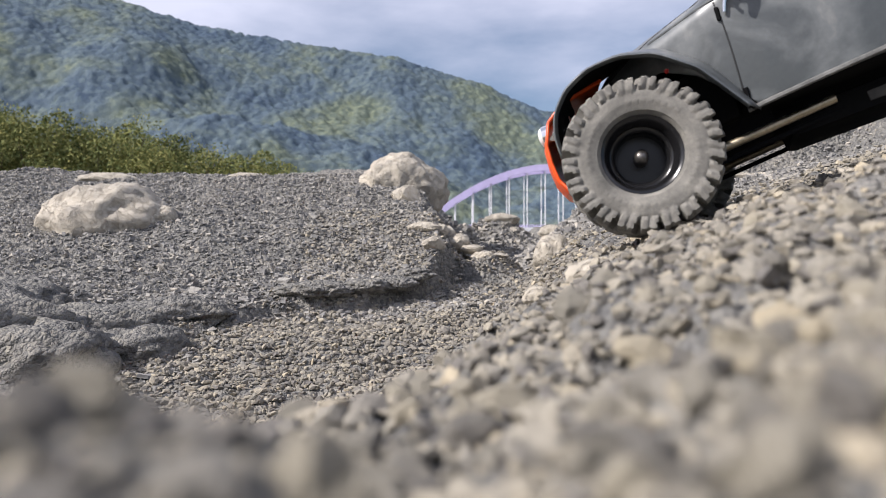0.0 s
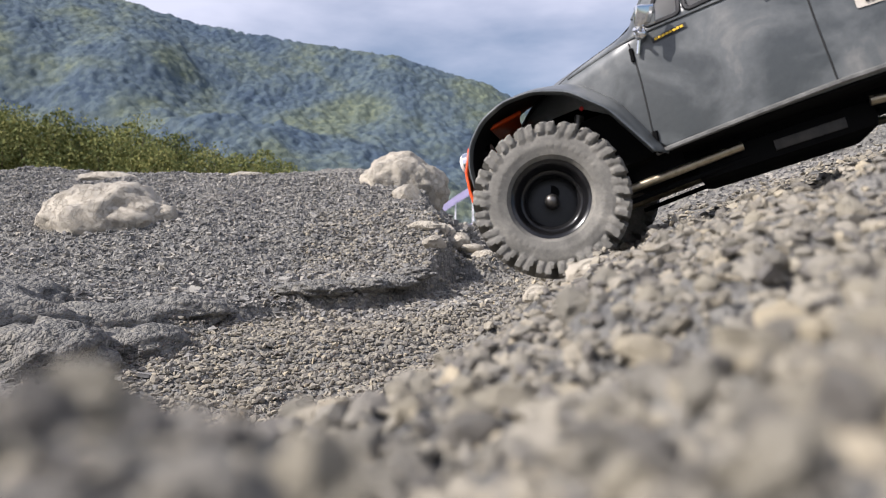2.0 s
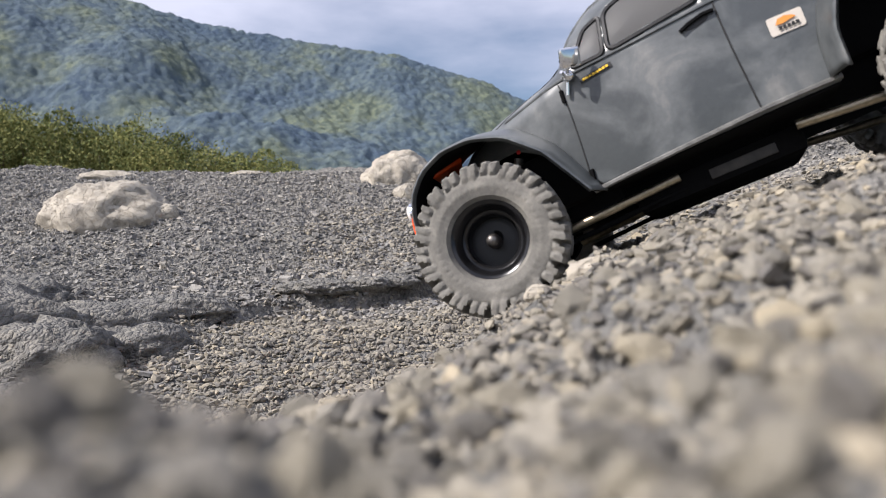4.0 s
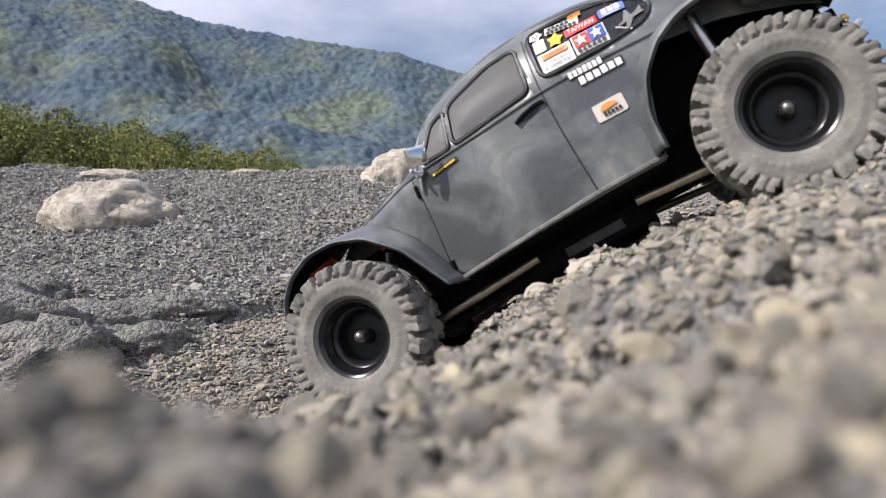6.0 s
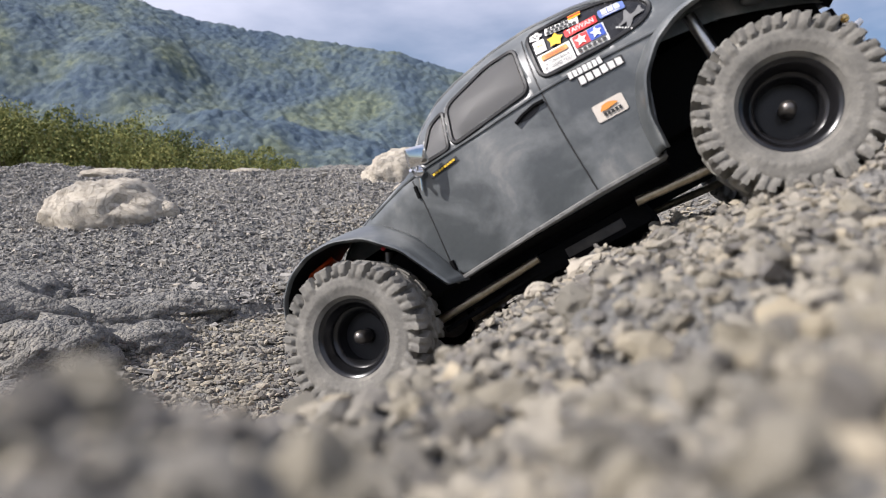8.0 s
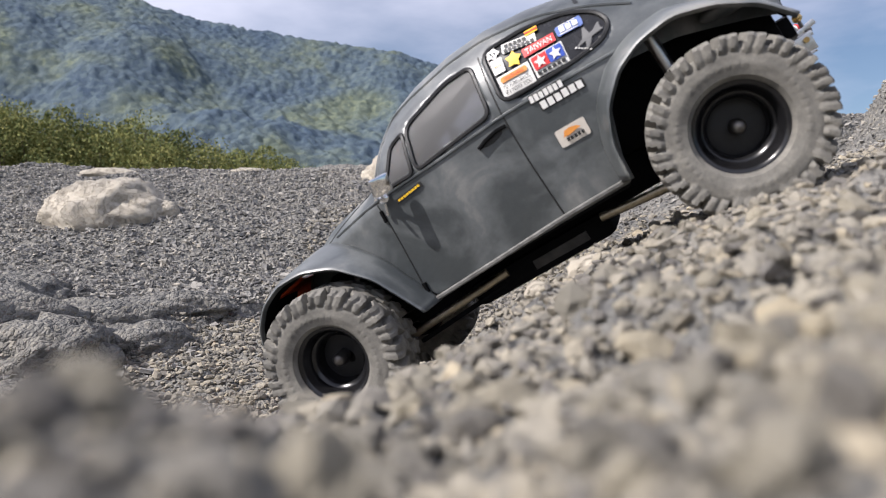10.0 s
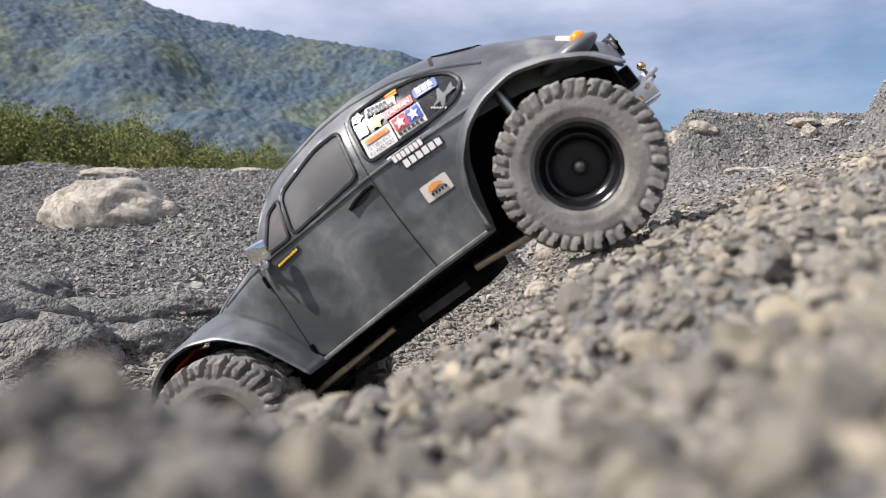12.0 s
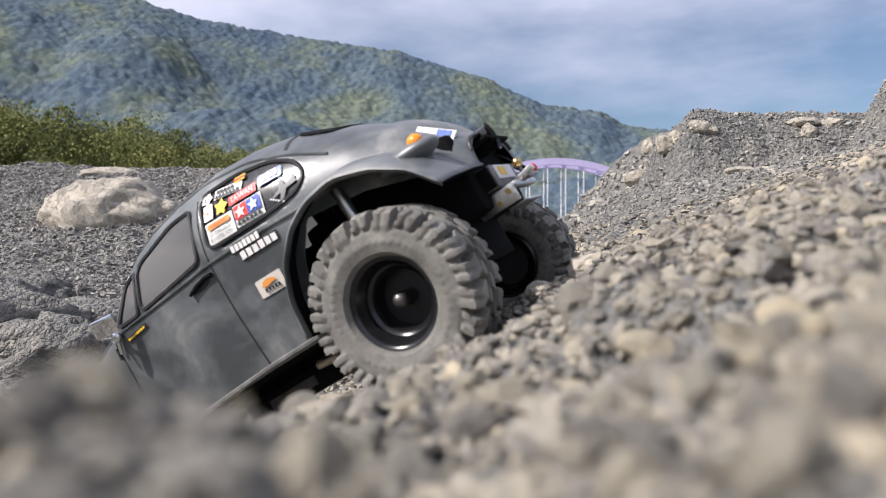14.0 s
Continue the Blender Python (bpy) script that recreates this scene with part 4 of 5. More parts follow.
def build_wheel(car, name="wheel"):
    """Wheel disc with its tyre, rim and axle nut; it turns about its y axis, outer face at +y."""
    bm = bmesh.new()
    add_lathe(bm, [(0.0, -0.006), (0.006, -0.006), (0.0150, -0.0055), (0.0170, -0.006), (0.0185, -0.008), (0.0, -0.010)], 48)
    bmesh.ops.remove_doubles(bm, verts=bm.verts, dist=1e-6)
    wheel = part("wheel", bm, TRIM, car, "black steel wheel disc")
    bm = bmesh.new()
    add_lathe(bm, [(0.0162, -0.008), (0.0166, 0.003), (0.0180, 0.0060), (0.0200, 0.0072), (0.0208, 0.0105), (0.0222, 0.0120), (0.0228, 0.0150), (0.0240, 0.0165),
                   (0.0258, 0.0172), (0.0264, 0.0160), (0.0262, 0.0130), (0.0240, 0.0110), (0.0225, -0.016), (0.0262, -0.0172), (0.0240, -0.018), (0.0215, -0.016), (0.0195, -0.010), (0.0162, -0.008)], 64)
    part("rim", bm, GLOSS_BLACK, wheel, "stepped gloss black rim")
    bm = bmesh.new()
    add_lathe(bm, [(0.0, 0.0105), (0.0018, 0.0103), (0.0032, 0.0095), (0.0044, 0.0075), (0.0048, 0.0048), (0.0048, -0.004), (0.0, -0.004)], 24)
    part("axle_nut", bm, DARK_METAL, wheel, "domed dark metal axle nut")
    bm = bmesh.new()
    build_tyre(bm)
    part("tyre", bm, RUBBER, wheel, "chunky off-road tyre, grey with dust")
    return wheel


car = tagged(new("model_car"), "charcoal baja-style beetle model car with big off-road tyres", "model car")
build_shell(car)
for s in (1, -1):
    build_pane(car, "vent_window", VENT_WINDOW, s, GLASS)
    build_pane(car, "door_window", DOOR_WINDOW, s, GLASS)
    build_pane(car, "quarter_window", QUARTER_WINDOW, s, SMOKED)
    build_fender(car, FRONT_LIP, s, 0.092, (0.275, 0.0), "front_fender")
    build_fender(car, REAR_LIP, s, 0.092, (0.0, 0.0), "rear_fender")
wheels = []
for x in (WHEELBASE, 0.0):
    for s in (1, -1):
        if not wheels:
            w = build_wheel(car)
        else:
            w = copy_thing(wheels[0][0], Matrix())
            w.parent = car
        wheels.append((w, x, s))


# ---- the car's smaller parts ----
def top_z(x, y):
    w, zb, zt = lut(x, WIDE), lut(x, BELT), lut(x, TOP)
    return zb + (zt - zb) * max(0.0, 1 - min(1.0, abs(y) / w) ** BULGE) ** (1 / BULGE)


def top_patch(name, x0, x1, y0, y1, mat, lift, label="", oval=False):
    """A sheet that follows the top of the body."""
    bm = bmesh.new()
    n = 14
    grid = []
    for i in range(n + 1):
        row = []
        for j in range(n + 1):
            x, t = x0 + (x1 - x0) * i / n, -1 + 2 * j / n
            k = math.sqrt(max(0.02, 1 - (2 * i / n - 1) ** 4)) if oval else 1.0
            y = (y0 + y1) / 2 + (y1 - y0) / 2 * t * k
            row.append(bm.verts.new((x, y, top_z(x, y) + lift)))
        grid.append(row)
    for a, b in zip(grid[:-1], grid[1:]):
        for j in range(n):
            bm.faces.new((a[j], a[j + 1], b[j + 1], b[j]))
    return part(name, bm, mat, car, label)


def on_side(cx, cz, angle, u, v, lift):
    """A place on the body's left side from sticker units: u towards the rear, v up."""
    ca, sa = math.cos(angle), math.sin(angle)
    return skin(cx - u * ca - v * sa, cz - u * sa + v * ca, 1, lift)


def decal(name, cx, cz, angle, outline, mat, lift, parent, label=""):
    """A thin sheet with a free outline in sticker units, on the left side."""
    bm = bmesh.new()
    mu, mv = sum(p[0] for p in outline) / len(outline), sum(p[1] for p in outline) / len(outline)
    rings = []
    for s in (1.0, 0.66, 0.33):
        rings.append([bm.verts.new(on_side(cx, cz, angle, mu + (u - mu) * s, mv + (v - mv) * s, lift)) for u, v in outline])
    mid = bm.verts.new(on_side(cx, cz, angle, mu, mv, lift))
    n = len(outline)
    for a, b in zip(rings[:-1], rings[1:]):
        for k in range(n):
            bm.faces.new((a[k], a[(k + 1) % n], b[(k + 1) % n], b[k]))
    for k in range(n):
        bm.faces.new((rings[-1][k], rings[-1][(k + 1) % n], mid))
    return part(name, bm, mat, parent, label)


def card(w, h, r=0.0008, du=0.0, dv=0.0):
    return [(u + du, v + dv) for u, v in rounded([(-w / 2, -h / 2), (w / 2, -h / 2), (w / 2, h / 2), (-w / 2, h / 2)], r, 3)]


def star(r, du=0.0, dv=0.0, inner=0.45):
    return [(du + (r if k % 2 == 0 else r * inner) * math.sin(math.pi * k / 5), dv + (r if k % 2 == 0 else r * inner) * math.cos(math.pi * k / 5)) for k in range(10)]


def words(text, cx, cz, angle, w, h, du, dv, mat, lift, parent):
    """Printed words fitted to a box in sticker units."""
    cu = bpy.data.curves.new("print", "FONT")
    cu.body, cu.resolution_u = text, 2
    tmp = new("print", cu)
    bpy.context.view_layer.update()
    me = bpy.data.meshes.new_from_object(tmp.evaluated_get(bpy.context.evaluated_depsgraph_get()))
    bpy.data.objects.remove(tmp)
    co = np.array([v.co for v in me.vertices])
    lo, hi = co.min(0), co.max(0)
    for v, p in zip(me.vertices, co):
        u, t = (p[0] - lo[0]) / (hi[0] - lo[0]) - 0.5, (p[1] - lo[1]) / (hi[1] - lo[1]) - 0.5
        v.co = on_side(cx, cz, angle, u * w + du, t * h + dv, lift)
    me.materials.clear()
    me.materials.append(mat)
    ob = new("print", me)
    ob.parent = parent
    return ob


def bars(cx, cz, angle, w, h, du, dv, count, mat, lift, parent, name="print"):
    """A row of plain blocks where lettering cannot be read or is a mark."""
    step_u = w / count
    bm = bmesh.new()
    for k in range(count):
        u0 = du - w / 2 + step_u * k
        q = [(u0 + step_u * 0.06, dv - h / 2), (u0 + step_u * 0.84, dv - h / 2), (u0 + step_u * 0.84, dv + h / 2 * (1 - 0.12 * (k % 3))), (u0 + step_u * 0.06, dv + h / 2)]
        bm.faces.new([bm.verts.new(on_side(cx, cz, angle, u, v, lift)) for u, v in q])
    return part(name, bm, mat, parent)


def build_stickers():
    base, ink, top = 0.0007, 0.0015, 0.0021
    # oblong silver plate with two rows of marks, and a small striped flag above its end
    s = decal("sticker", 0.080, 0.1163, 0.24, card(0.0225, 0.0064), WHITE, base, car, "pale sticker with two rows of black marks")
    bars(0.080, 0.1163, 0.24, 0.0150, 0.0022, -0.002, 0.0014, 5, INK, ink, s)
    bars(0.080, 0.1163, 0.24, 0.0205, 0.0022, 0.0, -0.0016, 7, INK, ink, s)
    s = decal("sticker", 0.070, 0.1187, 0.10, card(0.0085, 0.0034, 0.0003), YELLOW, ink, car, "small red and gold striped sticker")
    decal("stripe", 0.070, 0.1187, 0.10, card(0.0085, 0.0011, 0.0002, 0, 0.0002), RED, top, s)
    s = decal("sticker", 0.0700, 0.1075, 0.08, card(0.0215, 0.0058), RED, base, car, "red sticker with white capitals")
    words("TAIWAN", 0.0700, 0.1075, 0.08, 0.0175, 0.0036, 0, 0, WHITE, ink, s)
    s = decal("sticker", 0.0492, 0.1073, 0.08, card(0.0168, 0.0068, 0.0016), PALE_BLUE, base, car, "pale blue sticker with a white edge and blocks")
    bars(0.0492, 0.1073, 0.08, 0.0125, 0.0036, 0, 0.0004, 3, WHITE, ink, s)
    bars(0.0492, 0.1073, 0.08, 0.0145, 0.0006, 0, -0.0025, 1, WHITE, ink, s)
    bars(0.0492, 0.1073, 0.08, 0.0145, 0.0005, 0, 0.0029, 1, WHITE, ink, s)
    # twin stars over a dark line
    s = decal("sticker", 0.0687, 0.0958, 0.08, card(0.0217, 0.0138, 0.0006), WHITE, base, car, "white sticker with red and blue star panels")
    for du, m in ((-0.0050, RED), (0.0050, BLUE)):
        p = decal("panel", 0.0687, 0.0958, 0.08, card(0.0098, 0.0086, 0.0002, du, 0.0020), m, ink, s)
        decal("star", 0.0687, 0.0958, 0.08, star(0.0042, du, 0.0018), WHITE, top, p)
    bars(0.0687, 0.0958, 0.08, 0.0190, 0.0024, 0, -0.0047, 6, INK, ink, s)
    decal("sticker", 0.0871, 0.1091, 0.3, star(0.0056, inner=0.6), YELLOW, base, car, "yellow star-shaped sticker")
    s = decal("sticker", 0.0976, 0.1107, 0.12, card(0.0076, 0.0098), WHITE, base, car, "small white sticker with an orange line")
    bars(0.0976, 0.1107, 0.12, 0.0046, 0.0009, 0, 0.0002, 4, PEACH, ink, s)
    s = decal("sticker", 0.0975, 0.1198, 0.2, [(0.0042 * (1 + 0.18 * math.cos(5 * k * 0.314)) * math.cos(k * 0.314), 0.0034 * (1 + 0.18 * math.cos(5 * k * 0.314)) * math.sin(k * 0.314)) for k in range(20)],
              WHITE, base, car, "small white splash-shaped sticker with black dots")
    for du, dv in ((-0.0012, 0.0005), (0.0014, 0.0003), (0.0, -0.0014)):
        decal("dot", 0.0975, 0.1198, 0.2, card(0.0012, 0.0012, 0.0005, du, dv), INK, ink, s)
    s = decal("sticker", 0.0916, 0.0967, 0.08, card(0.0218, 0.0138), WHITE, base, car, "white warning sticker with an orange band and black words")
    b = decal("band", 0.0916, 0.0967, 0.08, card(0.0180, 0.0036, 0.0016, 0, 0.0038), PEACH, ink, s)
    words("WARNING", 0.0916, 0.0967, 0.08, 0.0130, 0.0020, 0, 0.0038, RED, top, s)
    words("I'D TURN BACK", 0.0916, 0.0967, 0.08, 0.0175, 0.0026, 0, -0.0010, INK, ink, s)
    words("IF I WERE YOU", 0.0916, 0.0967, 0.08, 0.0175, 0.0026, 0, -0.0046, INK, ink, s)
    # a grey aeroplane with white dots
    wing = [(-0.012, -0.0048), (-0.004, -0.0012), (-0.0005, 0.006), (0.0012, 0.006), (0.0012, 0.0), (0.008, 0.001), (0.010, 0.0038), (0.0115, 0.0038), (0.0105, 0.0), (0.0122, -0.002),
            (0.009, -0.0024), (0.003, -0.003), (-0.0035, -0.0105), (-0.0052, -0.0105), (-0.0025, -0.0036)]
    s = decal("sticker", 0.0430, 0.0953, 0.0, [(u * 0.85, v * 0.85 + 0.001) for u, v in wing], GREY, base, car, "grey aeroplane-shaped sticker")
    for k in range(6):
        decal("dot", 0.0430, 0.0953, 0.0, card(0.0012, 0.0010, 0.0004, -0.0088 + 0.0014 * k, -0.0026 - 0.0011 * k), WHITE, ink, s)
    # two staggered rows of chunky white blocks on a black shadow
    s = decal("sticker", 0.0800, 0.0803, 0.06, card(0.0236, 0.0058, 0.001), INK, 0.0004, car, "chunky white block lettering outlined in black")
    bars(0.0800, 0.0803, 0.06, 0.0226, 0.0044, 0, 0, 7, WHITE, 0.0014, s)
    s = decal("sticker", 0.0727, 0.0737, 0.05, card(0.0300, 0.0064, 0.001), INK, 0.0004, car, "chunky white block lettering outlined in black")
    bars(0.0727, 0.0737, 0.05, 0.0288, 0.0050, 0, 0, 6, WHITE, 0.0014, s)
    s = decal("sticker", 0.0790, 0.0505, 0.04, card(0.0197, 0.0113, 0.0016), BEIGE, base, car, "beige sticker with an orange swash and dark marks")
    decal("swash", 0.0790, 0.0505, 0.04, [(-0.006, 0.0), (-0.004, 0.0034), (0.0, 0.0040), (0.004, 0.0028), (0.006, 0.0012), (0.002, 0.0006), (-0.002, -0.0002)], PEACH, ink, s)
    bars(0.0790, 0.0505, 0.04, 0.0120, 0.0024, 0.001, -0.0024, 5, INK, ink, s)
    s = decal("sticker", 0.1890, 0.0742, -0.07, card(0.0222, 0.0034, 0.0004), INK, base, car, "narrow black sticker with yellow marks")
    bars(0.1890, 0.0742, -0.07, 0.0190, 0.0015, 0, 0, 8, YELLOW, ink, s)


def ellipsoid(name, centre, radii, mat, parent, label="", m=Matrix()):
    bm = bmesh.new()
    bmesh.ops.create_uvsphere(bm, u_segments=28, v_segments=16, radius=1.0, matrix=Matrix.Translation(centre) @ m @ Matrix.Diagonal((*radii, 1)))
    return part(name, bm, mat, parent, label)


def box(name, lo, hi, mat, parent, label="", bevel=0.001, m=Matrix()):
    bm = bmesh.new()
    add_box(bm, lo, hi, m, bevel)
    return part(name, bm, mat, parent, label)


def tube(name, a, b, r, mat, parent, label="", r2=None):
    bm = bmesh.new()
    add_tube(bm, a, b, r, r2, 16)
    return part(name, bm, mat, parent, label)


def build_trim():
    for s in (1, -1):
        for outline, name in ((VENT_WINDOW, "vent_frame"), (DOOR_WINDOW, "window_frame"), (QUARTER_WINDOW, "quarter_frame")):
            build_bead(car, name, outline, s, 0.0016, TRIM, 0.0001)
        build_bead(car, "sill", arc_points([(0.0645, 0.0085), (0.11, 0.0085), (0.165, 0.0062), (0.2185, 0.0040)], 16), s, 0.0017, WORN_EDGE, 0.0010, False, "scuffed pale sill edge")
        build_bead(car, "belt_moulding", arc_points([(0.262, 0.078), (0.225, 0.081), (0.205, 0.0815), (0.16, 0.0812), (0.11, 0.0825), (0.06, 0.0800), (0.03, 0.078), (0.005, 0.079)], 30), s, 0.0011, PAINT, 0.0002, False)
        build_bead(car, "drip_rail", arc_points([(0.2085, 0.096), (0.190, 0.1215), (0.174, 0.1285), (0.128, 0.1345), (0.103, 0.1345), (0.066, 0.1275), (0.034, 0.1130), (0.012, 0.099)], 30), s, 0.0012, PAINT, 0.0003, False)
        build_bead(car, "door_seam", arc_points([(0.2145, 0.079), (0.2135, 0.0655), (0.2145, 0.045), (0.2175, 0.010)], 12), s, 0.0006, INK, 0.0, False)
        build_bead(car, "door_seam", arc_points([(0.1068, 0.1240), (0.1105, 0.0810), (0.1108, 0.05), (0.1095, 0.010)], 14), s, 0.0006, INK, 0.0, False)
        build_bead(car, "hood_seam", arc_points([(0.212, 0.093), (0.235, 0.088), (0.262, 0.081), (0.29, 0.0715), (0.310, 0.060)], 12), s, 0.0005, INK, 0.0, False)
        build_bead(car, "hinge", [(0.2155, 0.018), (0.2162, 0.011)], s, 0.0018, BLACK, 0.0010, False)
        build_bead(car, "hinge", [(0.2142, 0.0745), (0.2148, 0.0660)], s, 0.0014, BLACK, 0.0008, False)
        handle = build_bead(car, "door_handle", [(0.1335, 0.0728), (0.127, 0.0752), (0.118, 0.0768), (0.1115, 0.0762)], s, 0.0013, BLACK, 0.0016, False, "black plastic door handle")
        build_pane(handle, "recess", [(0.1235 + 0.0085 * math.cos(k * 0.524), 0.0742 + 0.0030 * math.sin(k * 0.524) - 0.08 * 0.0085 * math.cos(k * 0.524)) for k in range(12)], s, INK, 0.0003)
        # chrome mirror on a ball and stalk
        mirror = tube("mirror_stalk", (0.2065, s * 0.0735, 0.0790), (0.2075, s * 0.0870, 0.0815), 0.0011, CHROME, car, "chrome door mirror")
        ellipsoid("mirror_ball", (0.2055, s * 0.0780, 0.0800), (0.0042, 0.0036, 0.0040), CHROME, mirror)
        m = Matrix.Translation((0.1990, s * 0.0885, 0.0870)) @ Euler((0, radians(-24), s * radians(-46))).to_matrix().to_4x4()
        box("mirror_head", (-0.0020, -0.0074, -0.0064), (0.0020, 0.0074, 0.0064), CHROME, mirror, "", 0.0018, m)
        tube("mirror_arm", (0.2065, s * 0.0790, 0.0800), (0.2000, s * 0.0875, 0.0860), 0.0012, CHROME, mirror)
        tube("mirror_foot", (0.2065, s * 0.0765, 0.0790), (0.2105, s * 0.0755, 0.0690), 0.0012, CHROME, mirror)
    top_patch("windscreen", 0.1905, 0.2145, -0.048, 0.048, GLASS, -0.0006, "clear front windscreen")
    # Matt black sheet over the rear opening stands in for its unlit inside.
    top_patch("rear_window", 0.005, 0.041, -0.034, 0.034, BLACK, 0.0010, "black sheet over the oval rear window opening, for its unlit inside", True)
    top_patch("roof_seam", 0.0375, 0.0400, -0.05, 0.05, TRIM, 0.0004)


def build_tail():
    ellipsoid("engine_lid", (-0.030, 0, 0.0815), (0.034, 0.0335, 0.0125), PAINT, car, "humped engine lid", Matrix.Rotation(radians(-40), 4, "Y"))
    for s in (1, -1):
        pod = ellipsoid("tail_light_pod", (-0.034, s * 0.063, 0.0665), (0.020, 0.012, 0.0062), PAINT, car)
        ellipsoid("tail_lens", (-0.043, s * 0.067, 0.0705), (0.0050, 0.0045, 0.0046), AMBER, pod, "amber tail lamp lens")
    m = Matrix.Translation((-0.0405, 0.0345, 0.0728)) @ Euler((radians(-52), radians(-39), 0)).to_matrix().to_4x4()
    s = box("sticker", (-0.0125, -0.0098, -0.0030), (0.0125, 0.0098, 0.0006), WHITE, car, "white sticker with a red dot on the engine lid", 0.0, m)
    bm = bmesh.new()
    bmesh.ops.create_cone(bm, cap_ends=True, segments=20, radius1=0.0026, radius2=0.0026, depth=0.0006, matrix=m @ Matrix.Translation((0.004, 0.005, 0.0009)))
    part("dot", bm, RED, s)
    box("panel", (-0.010, -0.009, 0.0007), (-0.001, 0.002, 0.0010), PALE_BLUE, s, "", 0.0, m)
    bm = bmesh.new()
    rings = []
    for r, x in ((0.0078, -0.046), (0.0086, -0.064), (0.0094, -0.066), (0.0086, -0.0655), (0.0072, -0.062), (0.0065, -0.048)):
        rings.append([bm.verts.new((x, 0.004 + r * math.cos(k * 0.2618), 0.0610 + r * math.sin(k * 0.2618))) for k in range(24)])
    for a, b in zip(rings[:-1], rings[1:]):
        for k in range(24):
            bm.faces.new((a[k], a[(k + 1) % 24], b[(k + 1) % 24], b[k]))
    bm.faces.new(rings[-1])
    part("exhaust", bm, GLOSS_BLACK, car, "wide black exhaust pipe")
    box("rear_plate", (-0.0720, -0.028, 0.0525), (-0.0480, 0.020, 0.0545), BLACK, car, "", 0.0006, Matrix.Rotation(radians(6), 4, "Y"))
    winch = box("winch_box", (-0.061, -0.020, 0.0285), (-0.040, 0.030, 0.0440), DARK_METAL, car, "grey metal box behind the engine", 0.0018)
    box("end_cap", (-0.0600, 0.0300, 0.0300), (-0.0410, 0.0335, 0.0430), BLACK, winch, "black end cap", 0.0012)
    box("side_plate", (-0.0670, 0.0260, 0.0170), (-0.0400, 0.0285, 0.0280), ALU, winch, "drilled aluminium side plate", 0.0006)
    for x, z in ((-0.0630, 0.0245), (-0.0550, 0.0205), (-0.0460, 0.0215)):
        tube("bolt", (x, 0.0285, z), (x, 0.0305, z), 0.0017, BRASS, winch, "brass bolt head")
    box("label_plate", (-0.0616, -0.010, 0.0340), (-0.0610, 0.024, 0.0430), WHITE, winch, "pale label with a yellow patch", 0.0)
    box("patch", (-0.0622, 0.006, 0.0360), (-0.0616, 0.018, 0.0415), YELLOW, winch, "", 0.0)
    box("roller_guide", (-0.0690, -0.022, 0.0250), (-0.0620, 0.026, 0.0285), ALU, winch, "polished aluminium roller guide", 0.0012)
    lamp = tube("tail_lamp", (-0.0660, -0.020, 0.0330), (-0.0720, -0.020, 0.0330), 0.0034, WHITE, car, "small round red and white tail lamp")
    ellipsoid("lens", (-0.0722, -0.020, 0.0336), (0.0018, 0.0032, 0.0030), RED, lamp, "red lens")
    bm = bmesh.new()
    add_path(bm, [(-0.0603, 0.0395 * math.cos(a), 0.0545 + 0.0118 * max(0.0, math.sin(a)) ** 0.8) for a in [math.pi * k / 24 for k in range(25)]], 0.0013, 6)
    part("tail_edge", bm, TRIM, car, "rolled black edge of the open engine bay")
    arm = box("tow_arm", (-0.082, -0.0035, -0.0018), (0.0, 0.0035, 0.0018), ALU, car, "flat aluminium tow arm", 0.0008,
              Matrix.Translation((-0.0500, 0.004, 0.0260)) @ Matrix.Rotation(radians(13), 4, "Y") @ Matrix.Diagonal((0.34, 1, 1, 1)))
    tube("ball_stud", (-0.0700, 0.004, 0.0310), (-0.0700, 0.004, 0.0365), 0.0012, DARK_METAL, arm)
    ellipsoid("tow_ball", (-0.0700, 0.004, 0.0390), (0.0031, 0.0031, 0.0031), BRASS, arm, "brass tow ball")
    box("bolt", (-0.0735, 0.0000, 0.0270), (-0.0690, 0.0080, 0.0300), DARK_METAL, arm)
    box("rear_step", (-0.0680, -0.018, 0.0150), (-0.0540, 0.018, 0.0165), ALU, car, "thin aluminium plate", 0.0006)
    for y in (-0.028, 0.028):
        tube("tail_brace", (-0.052, y, 0.030), (-0.010, y, 0.020), 0.0028, BLACK, car)


def build_nose():
    bm = bmesh.new()
    rows = []
    for k in range(25):
        y = -0.062 + 0.124 * k / 24
        x = 0.3640 - 0.022 * (abs(y) / 0.080) ** 2.2
        rows.append([bm.verts.new((x + dx, y, z)) for dx, z in ((-0.052, 0.067), (-0.020, 0.063), (-0.006, 0.054), (0.001, 0.038), (0.002, 0.024), (0.001, 0.010), (-0.004, -0.001), (-0.014, -0.005))])
    for a, b in zip(rows[:-1], rows[1:]):
        for k in range(7):
            bm.faces.new((a[k], a[k + 1], b[k + 1], b[k]))
    nose = part("nose_panel", bm, ORANGE, car, "bright orange front panel")
    thick = nose.modifiers.new("thickness", "SOLIDIFY")
    thick.thickness = 0.002
    for s in (1, -1):
        lamp = tube("headlight", (0.332, s * 0.0450, 0.0470), (0.3550, s * 0.0465, 0.0470), 0.0088, CHROME, car, "round chrome headlight")
        ellipsoid("lens", (0.3555, s * 0.0465, 0.0470), (0.0034, 0.0080, 0.0080), WHITE, lamp, "milky white lens")


